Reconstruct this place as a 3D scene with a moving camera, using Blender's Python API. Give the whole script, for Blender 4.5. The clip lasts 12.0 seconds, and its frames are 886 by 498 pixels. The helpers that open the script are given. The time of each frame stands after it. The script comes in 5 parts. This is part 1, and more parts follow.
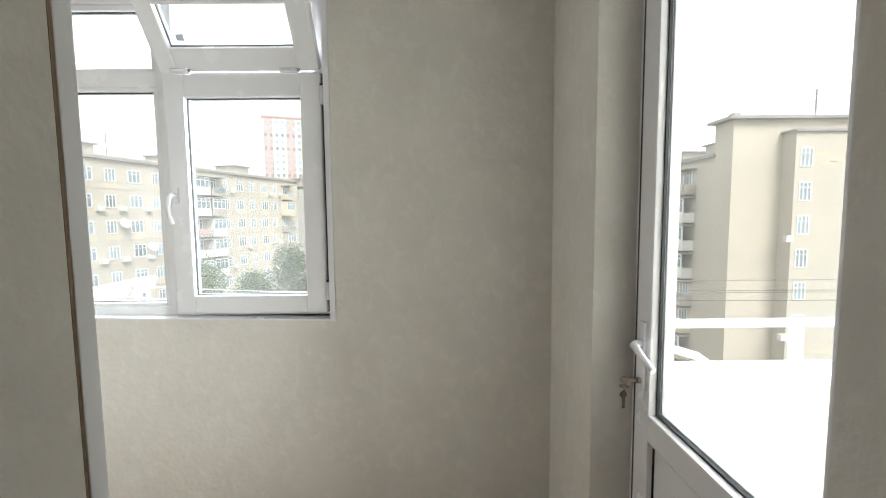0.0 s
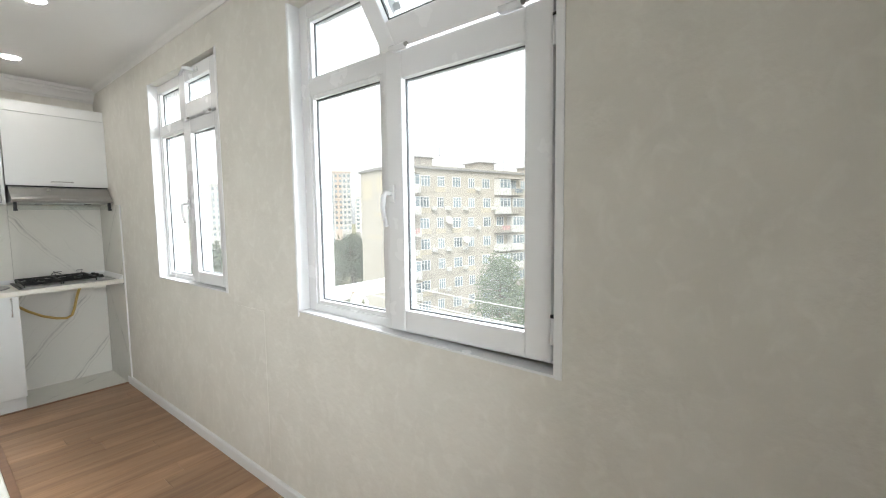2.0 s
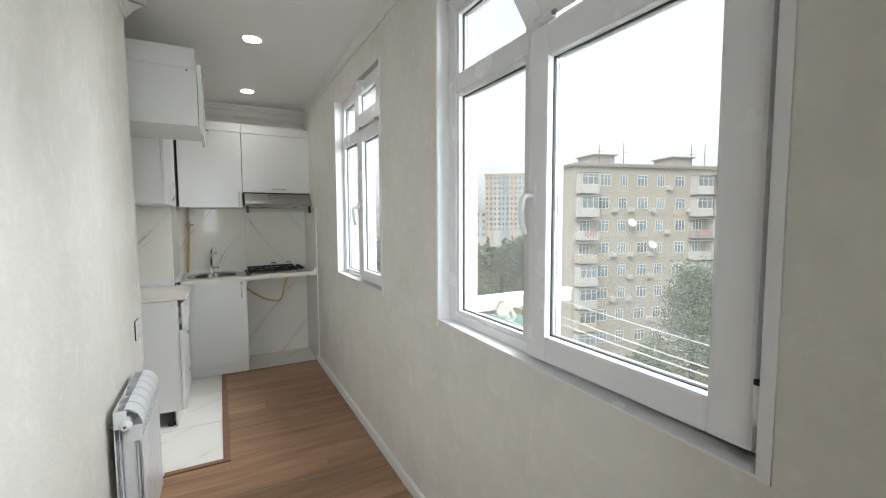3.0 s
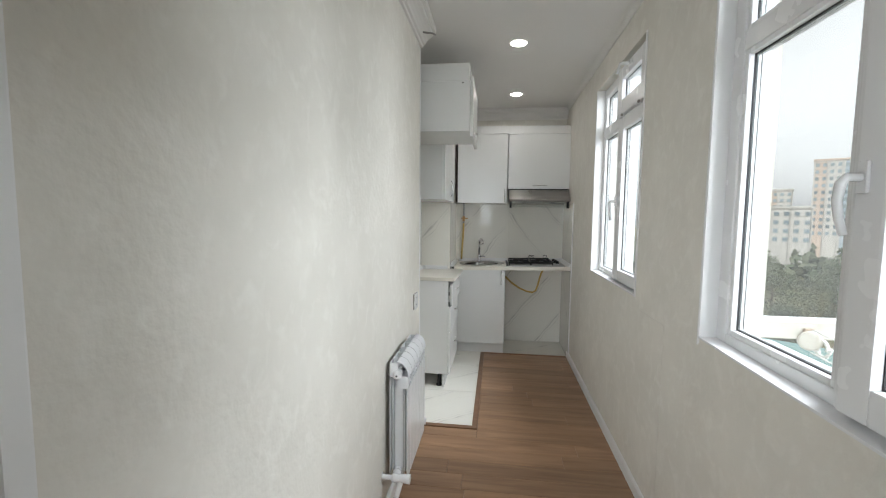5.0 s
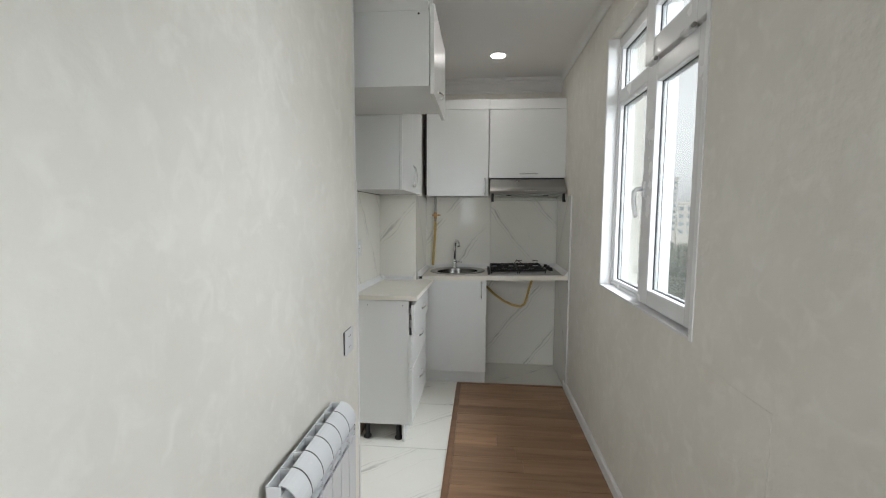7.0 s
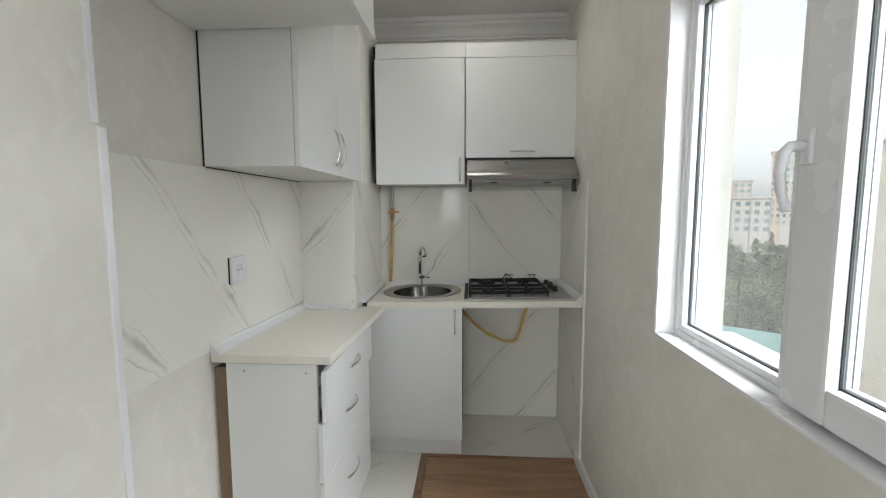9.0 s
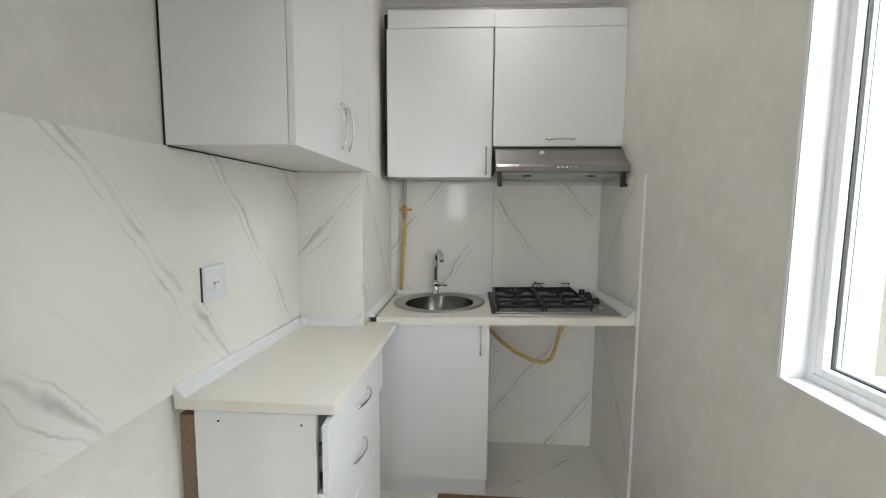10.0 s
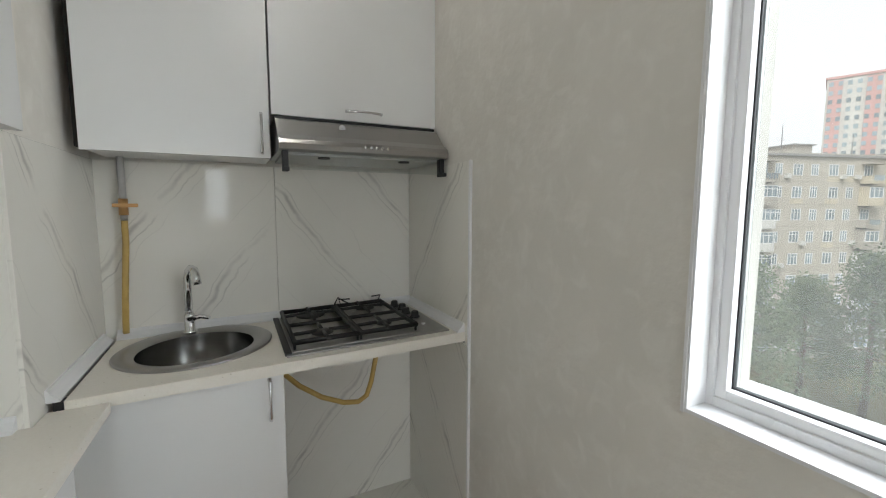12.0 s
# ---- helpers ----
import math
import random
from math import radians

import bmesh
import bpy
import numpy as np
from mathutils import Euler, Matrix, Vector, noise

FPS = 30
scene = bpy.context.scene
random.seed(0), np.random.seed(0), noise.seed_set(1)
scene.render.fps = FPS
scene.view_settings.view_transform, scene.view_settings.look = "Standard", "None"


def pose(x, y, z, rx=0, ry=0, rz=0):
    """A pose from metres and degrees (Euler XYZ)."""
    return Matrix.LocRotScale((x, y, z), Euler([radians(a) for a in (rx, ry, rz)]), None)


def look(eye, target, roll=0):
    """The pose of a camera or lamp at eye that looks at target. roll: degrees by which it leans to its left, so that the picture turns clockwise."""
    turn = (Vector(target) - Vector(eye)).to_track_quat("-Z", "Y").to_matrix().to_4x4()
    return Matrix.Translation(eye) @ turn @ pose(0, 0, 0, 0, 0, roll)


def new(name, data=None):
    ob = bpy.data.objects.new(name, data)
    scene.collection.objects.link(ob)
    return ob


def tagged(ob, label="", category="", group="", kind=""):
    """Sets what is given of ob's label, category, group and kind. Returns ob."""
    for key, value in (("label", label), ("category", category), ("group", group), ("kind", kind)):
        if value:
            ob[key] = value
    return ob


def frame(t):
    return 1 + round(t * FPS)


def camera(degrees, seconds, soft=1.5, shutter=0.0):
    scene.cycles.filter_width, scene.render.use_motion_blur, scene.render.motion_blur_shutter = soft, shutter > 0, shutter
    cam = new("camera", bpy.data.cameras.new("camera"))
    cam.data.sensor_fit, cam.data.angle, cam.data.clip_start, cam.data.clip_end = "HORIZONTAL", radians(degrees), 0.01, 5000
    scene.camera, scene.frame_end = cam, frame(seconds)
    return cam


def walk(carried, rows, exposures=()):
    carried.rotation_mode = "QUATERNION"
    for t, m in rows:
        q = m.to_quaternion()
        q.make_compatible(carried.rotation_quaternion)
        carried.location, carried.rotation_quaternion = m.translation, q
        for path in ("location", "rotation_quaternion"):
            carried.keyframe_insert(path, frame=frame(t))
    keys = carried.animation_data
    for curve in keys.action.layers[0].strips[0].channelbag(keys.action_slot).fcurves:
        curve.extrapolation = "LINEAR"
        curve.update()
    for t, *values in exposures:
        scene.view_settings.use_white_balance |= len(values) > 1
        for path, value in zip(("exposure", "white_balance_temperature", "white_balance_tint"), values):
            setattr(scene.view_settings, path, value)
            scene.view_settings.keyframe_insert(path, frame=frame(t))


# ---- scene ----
cam = camera(93.56, 12.0, 1.1)
ROWS = [
    (0.0, -0.080, -0.284, 1.458, -0.40, -4.64, 0.53),
    (0.5, -0.105, -0.116, 1.467, 6.60, -4.71, 0.54),
    (1.0, -0.096, 0.075, 1.451, 13.26, -4.46, 0.28),
    (1.5, -0.048, 0.278, 1.476, 24.88, -4.40, 0.50),
    (2.0, -0.093, 0.418, 1.469, 38.14, -4.57, 0.71),
    (2.5, -0.164, 0.557, 1.476, 50.10, -4.40, 0.45),
    (3.0, -0.189, 0.668, 1.484, 61.74, -4.18, 0.23),
    (3.5, -0.185, 0.758, 1.492, 74.67, -4.23, 0.03),
    (3.7, -0.188, 0.780, 1.490, 79.34, -4.19, -0.02),
    (5.3, -0.254, 0.780, 1.456, 98.07, -4.73, -0.65),
    (5.5, -0.317, 0.764, 1.451, 97.92, -4.80, -0.68),
    (6.0, -0.559, 0.734, 1.455, 97.30, -4.95, -0.55),
    (6.5, -0.841, 0.762, 1.453, 96.22, -5.17, -0.44),
    (7.0, -1.148, 0.828, 1.462, 95.22, -5.11, -0.27),
    (8.8, -2.194, 0.948, 1.449, 93.50, -5.44, 0.12),
    (9.0, -2.277, 0.919, 1.450, 93.66, -5.48, 0.10),
    (9.5, -2.467, 0.826, 1.453, 93.65, -5.47, -0.10),
    (10.0, -2.646, 0.778, 1.445, 93.65, -5.72, -0.43),
    (10.5, -2.847, 0.750, 1.450, 93.09, -5.90, -0.42),
    (11.0, -2.975, 0.729, 1.446, 87.55, -5.80, -0.52),
    (11.5, -3.075, 0.695, 1.443, 76.36, -5.96, -0.65),
    (12.0, -3.189, 0.762, 1.432, 63.54, -5.90, -0.19),
]
EXPOSURES = [(0.0, 2.8), (0.5, 2.62), (1.5, 2.8), (2.5, 2.42), (3.5, 1.98), (5.5, 2.05), (7.0, 1.9), (9.5, 2.25), (10.5, 2.48), (11.0, 2.45), (12.0, 2.08)]
walk(cam, [(t, pose(x, y, z, 90 + pitch, roll, yaw)) for t, x, y, z, yaw, pitch, roll in ROWS], EXPOSURES)
# ---- world and light ----
world = bpy.data.worlds.new("sky")
scene.world = world
world.use_nodes = True
wn, wl = world.node_tree.nodes, world.node_tree.links
sky = wn.new("ShaderNodeTexSky")
sky.sky_type, sky.sun_disc = "NISHITA", False
sky.sun_elevation, sky.sun_rotation = radians(52), radians(153)
sky.air_density, sky.dust_density, sky.ozone_density = 1.0, 6.0, 0.6
hsv = wn.new("ShaderNodeHueSaturation")
hsv.inputs["Saturation"].default_value, hsv.inputs["Value"].default_value = 0.10, 1.75
even = wn.new("ShaderNodeGamma")
even.inputs["Gamma"].default_value = 0.28
wl.new(sky.outputs["Color"], even.inputs["Color"])
wl.new(even.outputs["Color"], hsv.inputs["Color"])
wl.new(hsv.outputs["Color"], wn["Background"].inputs["Color"])
wn["Background"].inputs["Strength"].default_value = 0.15
SUN = bpy.data.lights.new("sun", "SUN")
SUN.energy, SUN.angle, SUN.color = 0.8, radians(25), (1.0, 0.95, 0.88)
sun_ob = new("sun", SUN)
sun_ob.matrix_world = look((28, -54, 76), (0, 0, 0))
tagged(sun_ob, kind="structure")

# added area lamps stand in for sky light at the openings, beside and above the line of sight
for at_, to, w, h, watts in (
    ((-1.9, 4.8, 5.2), (-1.1, 1.6, 1.9), 3.4, 2.6, 84),
    ((-3.2, 4.8, 5.4), (-3.2, 1.6, 1.9), 3.4, 2.6, 92),
    ((0.65, 4.4, 2.2), (-1.3, 1.6, 1.8), 2.9, 3.4, 96),
    ((3.6, -0.15, 2.25), (0.3, 0.25, 1.45), 1.6, 2.3, 58),
):
    la = bpy.data.lights.new("sky_light", "AREA")
    la.shape, la.size, la.size_y, la.energy, la.color = "RECTANGLE", w, h, watts, (0.88, 0.945, 1.0)
    tagged(new("sky_light", la), kind="structure").matrix_world = look(at_, to)


# ---- materials ----
def material(name, colour, rough=0.5, metal=0.0, grain=0.0, scale=8.0, bump=0.0, bscale=60.0, alt=None, spread=0.5, coat=0.0, random_value=0.0, vary=0.05):
    """A surface with two scales of variation: stains (scale) and fine grain (bscale)."""
    m = bpy.data.materials.new(name)
    m.use_nodes = True
    n, l = m.node_tree.nodes, m.node_tree.links
    b = n["Principled BSDF"]
    b.inputs["Roughness"].default_value, b.inputs["Metallic"].default_value = rough, metal
    b.inputs["Coat Weight"].default_value = coat
    tc = n.new("ShaderNodeTexCoord")
    n1 = n.new("ShaderNodeTexNoise")
    n1.inputs["Scale"].default_value, n1.inputs["Detail"].default_value = scale, 5
    l.new(tc.outputs["Object"], n1.inputs["Vector"])
    mix = n.new("ShaderNodeMix")
    mix.data_type = "RGBA"
    ramp = n.new("ShaderNodeMapRange")
    ramp.inputs["From Min"].default_value, ramp.inputs["From Max"].default_value = 0.5 - spread / 2, 0.5 + spread / 2
    l.new(n1.outputs["Fac"], ramp.inputs["Value"])
    l.new(ramp.outputs["Result"], mix.inputs["Factor"])
    alt = alt or tuple(c * (1 - grain) for c in colour)
    mix.inputs["A"].default_value, mix.inputs["B"].default_value = (*colour, 1), (*alt, 1)
    out = mix.outputs["Result"]
    n2 = n.new("ShaderNodeTexNoise")
    n2.inputs["Scale"].default_value, n2.inputs["Detail"].default_value = bscale, 3
    l.new(tc.outputs["Object"], n2.inputs["Vector"])
    if random_value:
        info, hs = n.new("ShaderNodeObjectInfo"), n.new("ShaderNodeHueSaturation")
        mr = n.new("ShaderNodeMapRange")
        mr.inputs["To Min"].default_value, mr.inputs["To Max"].default_value = 1 - random_value, 1 + random_value
        l.new(info.outputs["Random"], mr.inputs["Value"])
        l.new(mr.outputs["Result"], hs.inputs["Value"])
        l.new(out, hs.inputs["Color"])
        out = hs.outputs["Color"]
    l.new(out, b.inputs["Base Color"])
    rr = n.new("ShaderNodeMapRange")
    rr.inputs["To Min"].default_value, rr.inputs["To Max"].default_value = max(0.02, rough - vary), min(1, rough + vary)
    l.new(n2.outputs["Fac"], rr.inputs["Value"])
    l.new(rr.outputs["Result"], b.inputs["Roughness"])
    if bump:
        bp = n.new("ShaderNodeBump")
        bp.inputs["Strength"].default_value, bp.inputs["Distance"].default_value = bump, 0.004
        l.new(n2.outputs["Fac"], bp.inputs["Height"])
        l.new(bp.outputs["Normal"], b.inputs["Normal"])
    return m


def plaster_material():
    """Decorative plaster wallpaper: warm pale grey, cloudy trowel marks and a faint upright weave."""
    m = material("plaster", (0.745, 0.718, 0.660), 0.80, alt=(0.69, 0.663, 0.605), scale=4.0, spread=0.35, bump=0.5, bscale=45)
    n, l = m.node_tree.nodes, m.node_tree.links
    b = n["Principled BSDF"]
    base = b.inputs["Base Color"].links[0].from_socket
    tc = n.new("ShaderNodeTexCoord")
    mp = n.new("ShaderNodeMapping")
    mp.inputs["Scale"].default_value = (17, 17, 14)
    l.new(tc.outputs["Object"], mp.inputs["Vector"])
    n3 = n.new("ShaderNodeTexNoise")
    n3.inputs["Scale"].default_value, n3.inputs["Detail"].default_value, n3.inputs["Distortion"].default_value = 1.0, 9, 0.7
    l.new(mp.outputs["Vector"], n3.inputs["Vector"])
    mr = n.new("ShaderNodeMapRange")
    mr.inputs["From Min"].default_value, mr.inputs["From Max"].default_value = 0.50, 0.70
    mr.inputs["To Max"].default_value = 0.55
    l.new(n3.outputs["Fac"], mr.inputs["Value"])
    mix = n.new("ShaderNodeMix")
    mix.data_type = "RGBA"
    mix.inputs["B"].default_value = (0.80, 0.778, 0.725, 1)
    l.new(mr.outputs["Result"], mix.inputs["Factor"])
    l.new(base, mix.inputs["A"])
    l.new(mix.outputs["Result"], b.inputs["Base Color"])
    return m


def marble_material(name="marble_tile"):
    """Glossy cream porcelain with grey diagonal veins, laid out on the UVs in metres."""
    m = bpy.data.materials.new(name)
    m.use_nodes = True
    n, l = m.node_tree.nodes, m.node_tree.links
    b = n["Principled BSDF"]
    b.inputs["Roughness"].default_value = 0.045
    b.inputs["Specular IOR Level"].default_value = 0.14
    uv = n.new("ShaderNodeUVMap")
    uv.uv_map = "UVMap"
    ns = n.new("ShaderNodeTexNoise")
    ns.inputs["Scale"].default_value, ns.inputs["Detail"].default_value = 3.5, 7
    l.new(uv.outputs["UV"], ns.inputs["Vector"])
    sep = n.new("ShaderNodeSeparateXYZ")
    l.new(uv.outputs["UV"], sep.inputs["Vector"])

    def math_node(op, a, c=None):
        k = n.new("ShaderNodeMath")
        k.operation = op
        for i, v in enumerate((a, c)):
            if v is None:
                continue
            if isinstance(v, (int, float)):
                k.inputs[i].default_value = v
            else:
                l.new(v, k.inputs[i])
        return k.outputs[0]

    warp = math_node("MULTIPLY", math_node("SUBTRACT", ns.outputs["Fac"], 0.5), 0.12)
    line = math_node("ADD", sep.outputs["X"], warp)
    veins = None
    for period, width, strength, shift in ((0.37, 0.013, 0.9, 0.0), (0.37, 0.005, 0.7, 0.030), (0.37, 0.004, 0.5, -0.020), (0.185, 0.003, 0.25, 0.06)):
        s = math_node("PINGPONG", math_node("ADD", line, shift), period / 2)
        mr = n.new("ShaderNodeMapRange")
        mr.interpolation_type = "SMOOTHSTEP"
        mr.inputs["From Min"].default_value, mr.inputs["From Max"].default_value = 0.0, width
        mr.inputs["To Min"].default_value, mr.inputs["To Max"].default_value = strength, 0.0
        l.new(s, mr.inputs["Value"])
        veins = mr.outputs["Result"] if veins is None else math_node("MAXIMUM", veins, mr.outputs["Result"])
    n2 = n.new("ShaderNodeTexNoise")
    n2.inputs["Scale"].default_value, n2.inputs["Detail"].default_value = 6.0, 5
    l.new(uv.outputs["UV"], n2.inputs["Vector"])
    mk = n.new("ShaderNodeMapRange")
    mk.inputs["From Min"].default_value, mk.inputs["From Max"].default_value = 0.36, 0.62
    l.new(n2.outputs["Fac"], mk.inputs["Value"])
    fac = math_node("MULTIPLY", veins, mk.outputs["Result"])
    cloud = n.new("ShaderNodeMix")
    cloud.data_type = "RGBA"
    cloud.inputs["A"].default_value, cloud.inputs["B"].default_value = (0.84, 0.822, 0.765, 1), (0.80, 0.778, 0.715, 1)
    l.new(ns.outputs["Fac"], cloud.inputs["Factor"])
    mix = n.new("ShaderNodeMix")
    mix.data_type = "RGBA"
    mix.inputs["B"].default_value = (0.53, 0.51, 0.475, 1)
    l.new(cloud.outputs["Result"], mix.inputs["A"])
    l.new(fac, mix.inputs["Factor"])
    l.new(mix.outputs["Result"], b.inputs["Base Color"])
    return m


def wood_material(name, light, dark):
    """Laminate: long grain along y, each board its own tone."""
    m = bpy.data.materials.new(name)
    m.use_nodes = True
    n, l = m.node_tree.nodes, m.node_tree.links
    b = n["Principled BSDF"]
    b.inputs["Roughness"].default_value = 0.38
    tc, info = n.new("ShaderNodeTexCoord"), n.new("ShaderNodeObjectInfo")
    mp = n.new("ShaderNodeMapping")
    mp.inputs["Scale"].default_value = (14, 1.3, 14)
    l.new(tc.outputs["Object"], mp.inputs["Vector"])
    sc = n.new("ShaderNodeVectorMath")
    sc.operation = "SCALE"
    sc.inputs[0].default_value = (31, 17, 5)
    l.new(info.outputs["Random"], sc.inputs["Scale"])
    l.new(sc.outputs["Vector"], mp.inputs["Location"])
    n1 = n.new("ShaderNodeTexNoise")
    n1.inputs["Scale"].default_value, n1.inputs["Detail"].default_value, n1.inputs["Distortion"].default_value = 1.6, 8, 0.6
    l.new(mp.outputs["Vector"], n1.inputs["Vector"])
    mr = n.new("ShaderNodeMapRange")
    mr.inputs["From Min"].default_value, mr.inputs["From Max"].default_value = 0.3, 0.72
    l.new(n1.outputs["Fac"], mr.inputs["Value"])
    mix = n.new("ShaderNodeMix")
    mix.data_type = "RGBA"
    mix.inputs["A"].default_value, mix.inputs["B"].default_value = (*light, 1), (*dark, 1)
    l.new(mr.outputs["Result"], mix.inputs["Factor"])
    hs, vr = n.new("ShaderNodeHueSaturation"), n.new("ShaderNodeMapRange")
    vr.inputs["To Min"].default_value, vr.inputs["To Max"].default_value = 0.82, 1.16
    l.new(info.outputs["Random"], vr.inputs["Value"])
    l.new(vr.outputs["Result"], hs.inputs["Value"])
    l.new(mix.outputs["Result"], hs.inputs["Color"])
    l.new(hs.outputs["Color"], b.inputs["Base Color"])
    bp = n.new("ShaderNodeBump")
    bp.inputs["Strength"].default_value, bp.inputs["Distance"].default_value = 0.15, 0.001
    l.new(n1.outputs["Fac"], bp.inputs["Height"])
    l.new(bp.outputs["Normal"], b.inputs["Normal"])
    return m


def glass_material(name, tint=(1, 1, 1), gloss=0.7, dust=0.0):
    m = bpy.data.materials.new(name)
    m.use_nodes = True
    n, l = m.node_tree.nodes, m.node_tree.links
    n.remove(n["Principled BSDF"])
    tr, gl, mx, fr, pw, ml = (n.new("ShaderNode" + k) for k in ("BsdfTransparent", "BsdfGlossy", "MixShader", "LayerWeight", "Math", "Math"))
    tr.inputs["Color"].default_value = (*tint, 1)
    gl.inputs["Roughness"].default_value = 0.01
    fr.inputs["Blend"].default_value = 0.42
    pw.operation, ml.operation = "POWER", "MULTIPLY_ADD"
    pw.inputs[1].default_value = 5.0
    ml.inputs[1].default_value, ml.inputs[2].default_value = gloss, 0.035
    l.new(fr.outputs["Facing"], pw.inputs[0])
    l.new(pw.outputs[0], ml.inputs[0])
    l.new(ml.outputs[0], mx.inputs["Fac"])
    l.new(tr.outputs[0], mx.inputs[1])
    l.new(gl.outputs[0], mx.inputs[2])
    last = mx
    if dust:
        # a thin film of dust, in uneven clouds, that scatters the light from outside; it also paints the outdoor haze
        tl, nz, mr, tc, last = (n.new("ShaderNode" + k) for k in ("BsdfTranslucent", "TexNoise", "MapRange", "TexCoord", "MixShader"))
        tl.inputs["Color"].default_value = (0.90, 0.92, 0.93, 1)
        nz.inputs["Scale"].default_value, nz.inputs["Detail"].default_value = 2.3, 4
        mr.inputs["From Min"].default_value, mr.inputs["From Max"].default_value = 0.32, 0.70
        mr.inputs["To Min"].default_value, mr.inputs["To Max"].default_value = dust * 0.5, dust * 1.5
        l.new(tc.outputs["Object"], nz.inputs["Vector"])
        l.new(nz.outputs["Fac"], mr.inputs["Value"])
        l.new(mr.outputs["Result"], last.inputs["Fac"])
        l.new(mx.outputs[0], last.inputs[1])
        l.new(tl.outputs[0], last.inputs[2])
    l.new(last.outputs[0], n["Material Output"].inputs["Surface"])
    return m


def glow_material(name, colour, strength):
    m = bpy.data.materials.new(name)
    m.use_nodes = True
    b = m.node_tree.nodes["Principled BSDF"]
    b.inputs["Base Color"].default_value = (0.8, 0.8, 0.8, 1)
    b.inputs["Emission Color"].default_value, b.inputs["Emission Strength"].default_value = (*colour, 1), strength
    return m


PLASTER = plaster_material()
MARBLE = marble_material()
WOOD = wood_material("oak_laminate", (0.40, 0.242, 0.140), (0.25, 0.139, 0.078))
CEILING = material("ceiling_paint", (0.80, 0.785, 0.765), 0.7, grain=0.02, scale=2, bump=0.08, bscale=40)
MOULDING = material("moulding_paint", (0.79, 0.775, 0.75), 0.55, grain=0.03, scale=6)
PVC = material("white_pvc", (0.82, 0.82, 0.83), 0.26, grain=0.03, scale=5, bscale=7)
TRIM = material("white_trim", (0.80, 0.80, 0.80), 0.35, grain=0.04, scale=7)
LACQUER = material("white_melamine", (0.80, 0.805, 0.795), 0.24, grain=0.025, scale=2.5, bscale=5, vary=0.04)
CARCASS = material("melamine_edge", (0.74, 0.735, 0.72), 0.4, grain=0.06, scale=9)
WORKTOP = material("cream_worktop", (0.80, 0.765, 0.69), 0.30, alt=(0.775, 0.735, 0.655), scale=120, spread=0.4, bscale=9)
wn_, wl_ = WORKTOP.node_tree.nodes, WORKTOP.node_tree.links
vor, vmr, vmix, vtc = (wn_.new("ShaderNode" + k) for k in ("TexVoronoi", "MapRange", "Mix", "TexCoord"))
vor.inputs["Scale"].default_value = 42.0
vmr.inputs["From Min"].default_value, vmr.inputs["From Max"].default_value = 0.05, 0.11
vmr.inputs["To Min"].default_value, vmr.inputs["To Max"].default_value = 0.5, 0.0
vmix.data_type = "RGBA"
vmix.inputs["B"].default_value = (0.42, 0.36, 0.27, 1)
wl_.new(vtc.outputs["Object"], vor.inputs["Vector"])
wl_.new(vor.outputs["Distance"], vmr.inputs["Value"])
wl_.new(vmr.outputs["Result"], vmix.inputs["Factor"])
wl_.new(wn_["Principled BSDF"].inputs["Base Color"].links[0].from_socket, vmix.inputs["A"])
wl_.new(vmix.outputs["Result"], wn_["Principled BSDF"].inputs["Base Color"])
# the sink's steel with the bowl's dark reflections put into its colour
BOWL_STEEL = material("steel_dark_reflection", (0.20, 0.195, 0.185), 0.22, metal=1.0, grain=0.05, scale=5, bscale=6, vary=0.05)
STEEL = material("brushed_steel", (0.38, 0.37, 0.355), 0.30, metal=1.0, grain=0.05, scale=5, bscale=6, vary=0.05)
CHROME = material("chrome", (0.78, 0.78, 0.79), 0.09, metal=1.0, grain=0.04, scale=12)
BLACK = material("black_rubber", (0.018, 0.018, 0.019), 0.55, grain=0.3, scale=20)
IRON = material("enamelled_iron", (0.010, 0.010, 0.010), 0.5, grain=0.3, scale=30, bump=0.1, bscale=120)
# near-black for small dark parts and for strips that paint shade in gaps
DARK = material("dark_parts_and_gap_shade", (0.03, 0.026, 0.023), 0.8, grain=0.2, scale=10)
CHIPBOARD = material("raw_chipboard", (0.30, 0.21, 0.135), 0.85, grain=0.25, scale=90)
KEY_METAL = material("old_key_metal", (0.21, 0.17, 0.13), 0.35, metal=0.9, grain=0.2, scale=40)
BRASS = material("brass_valve", (0.60, 0.36, 0.16), 0.35, metal=0.9, grain=0.15, scale=40)
RUST = material("rusty_iron", (0.30, 0.16, 0.09), 0.8, alt=(0.45, 0.36, 0.27), scale=25, bump=0.3)
HOSE = material("yellow_gas_hose", (0.62, 0.43, 0.13), 0.4, alt=(0.52, 0.34, 0.10), scale=30)
HOSE_PIPE = material("grey_pipe", (0.50, 0.49, 0.47), 0.45, grain=0.1, scale=30)
RADIATOR = material("radiator_enamel", (0.79, 0.80, 0.82), 0.25, grain=0.03, scale=8)
SPACER = material("spacer_aluminium", (0.62, 0.62, 0.61), 0.4, metal=0.3, grain=0.05, scale=30)
GLASS = glass_material("window_glass", (0.80, 0.82, 0.82), dust=0.018)
GLASS_DUSTY = glass_material("dusty_window_glass", (0.80, 0.82, 0.82), dust=0.034)
HOODGLASS = glass_material("visor_glass", (0.93, 0.95, 0.94), 1.0)
LED = glow_material("led_panel", (1.0, 0.97, 0.92), 14.0)
THRESHOLD = wood_material("threshold_strip", (0.30, 0.165, 0.095), (0.22, 0.115, 0.065))
CREAM_RENDER = material("cream_render", (0.60, 0.555, 0.495), 0.85, grain=0.08, scale=4, bump=0.2, bscale=50)


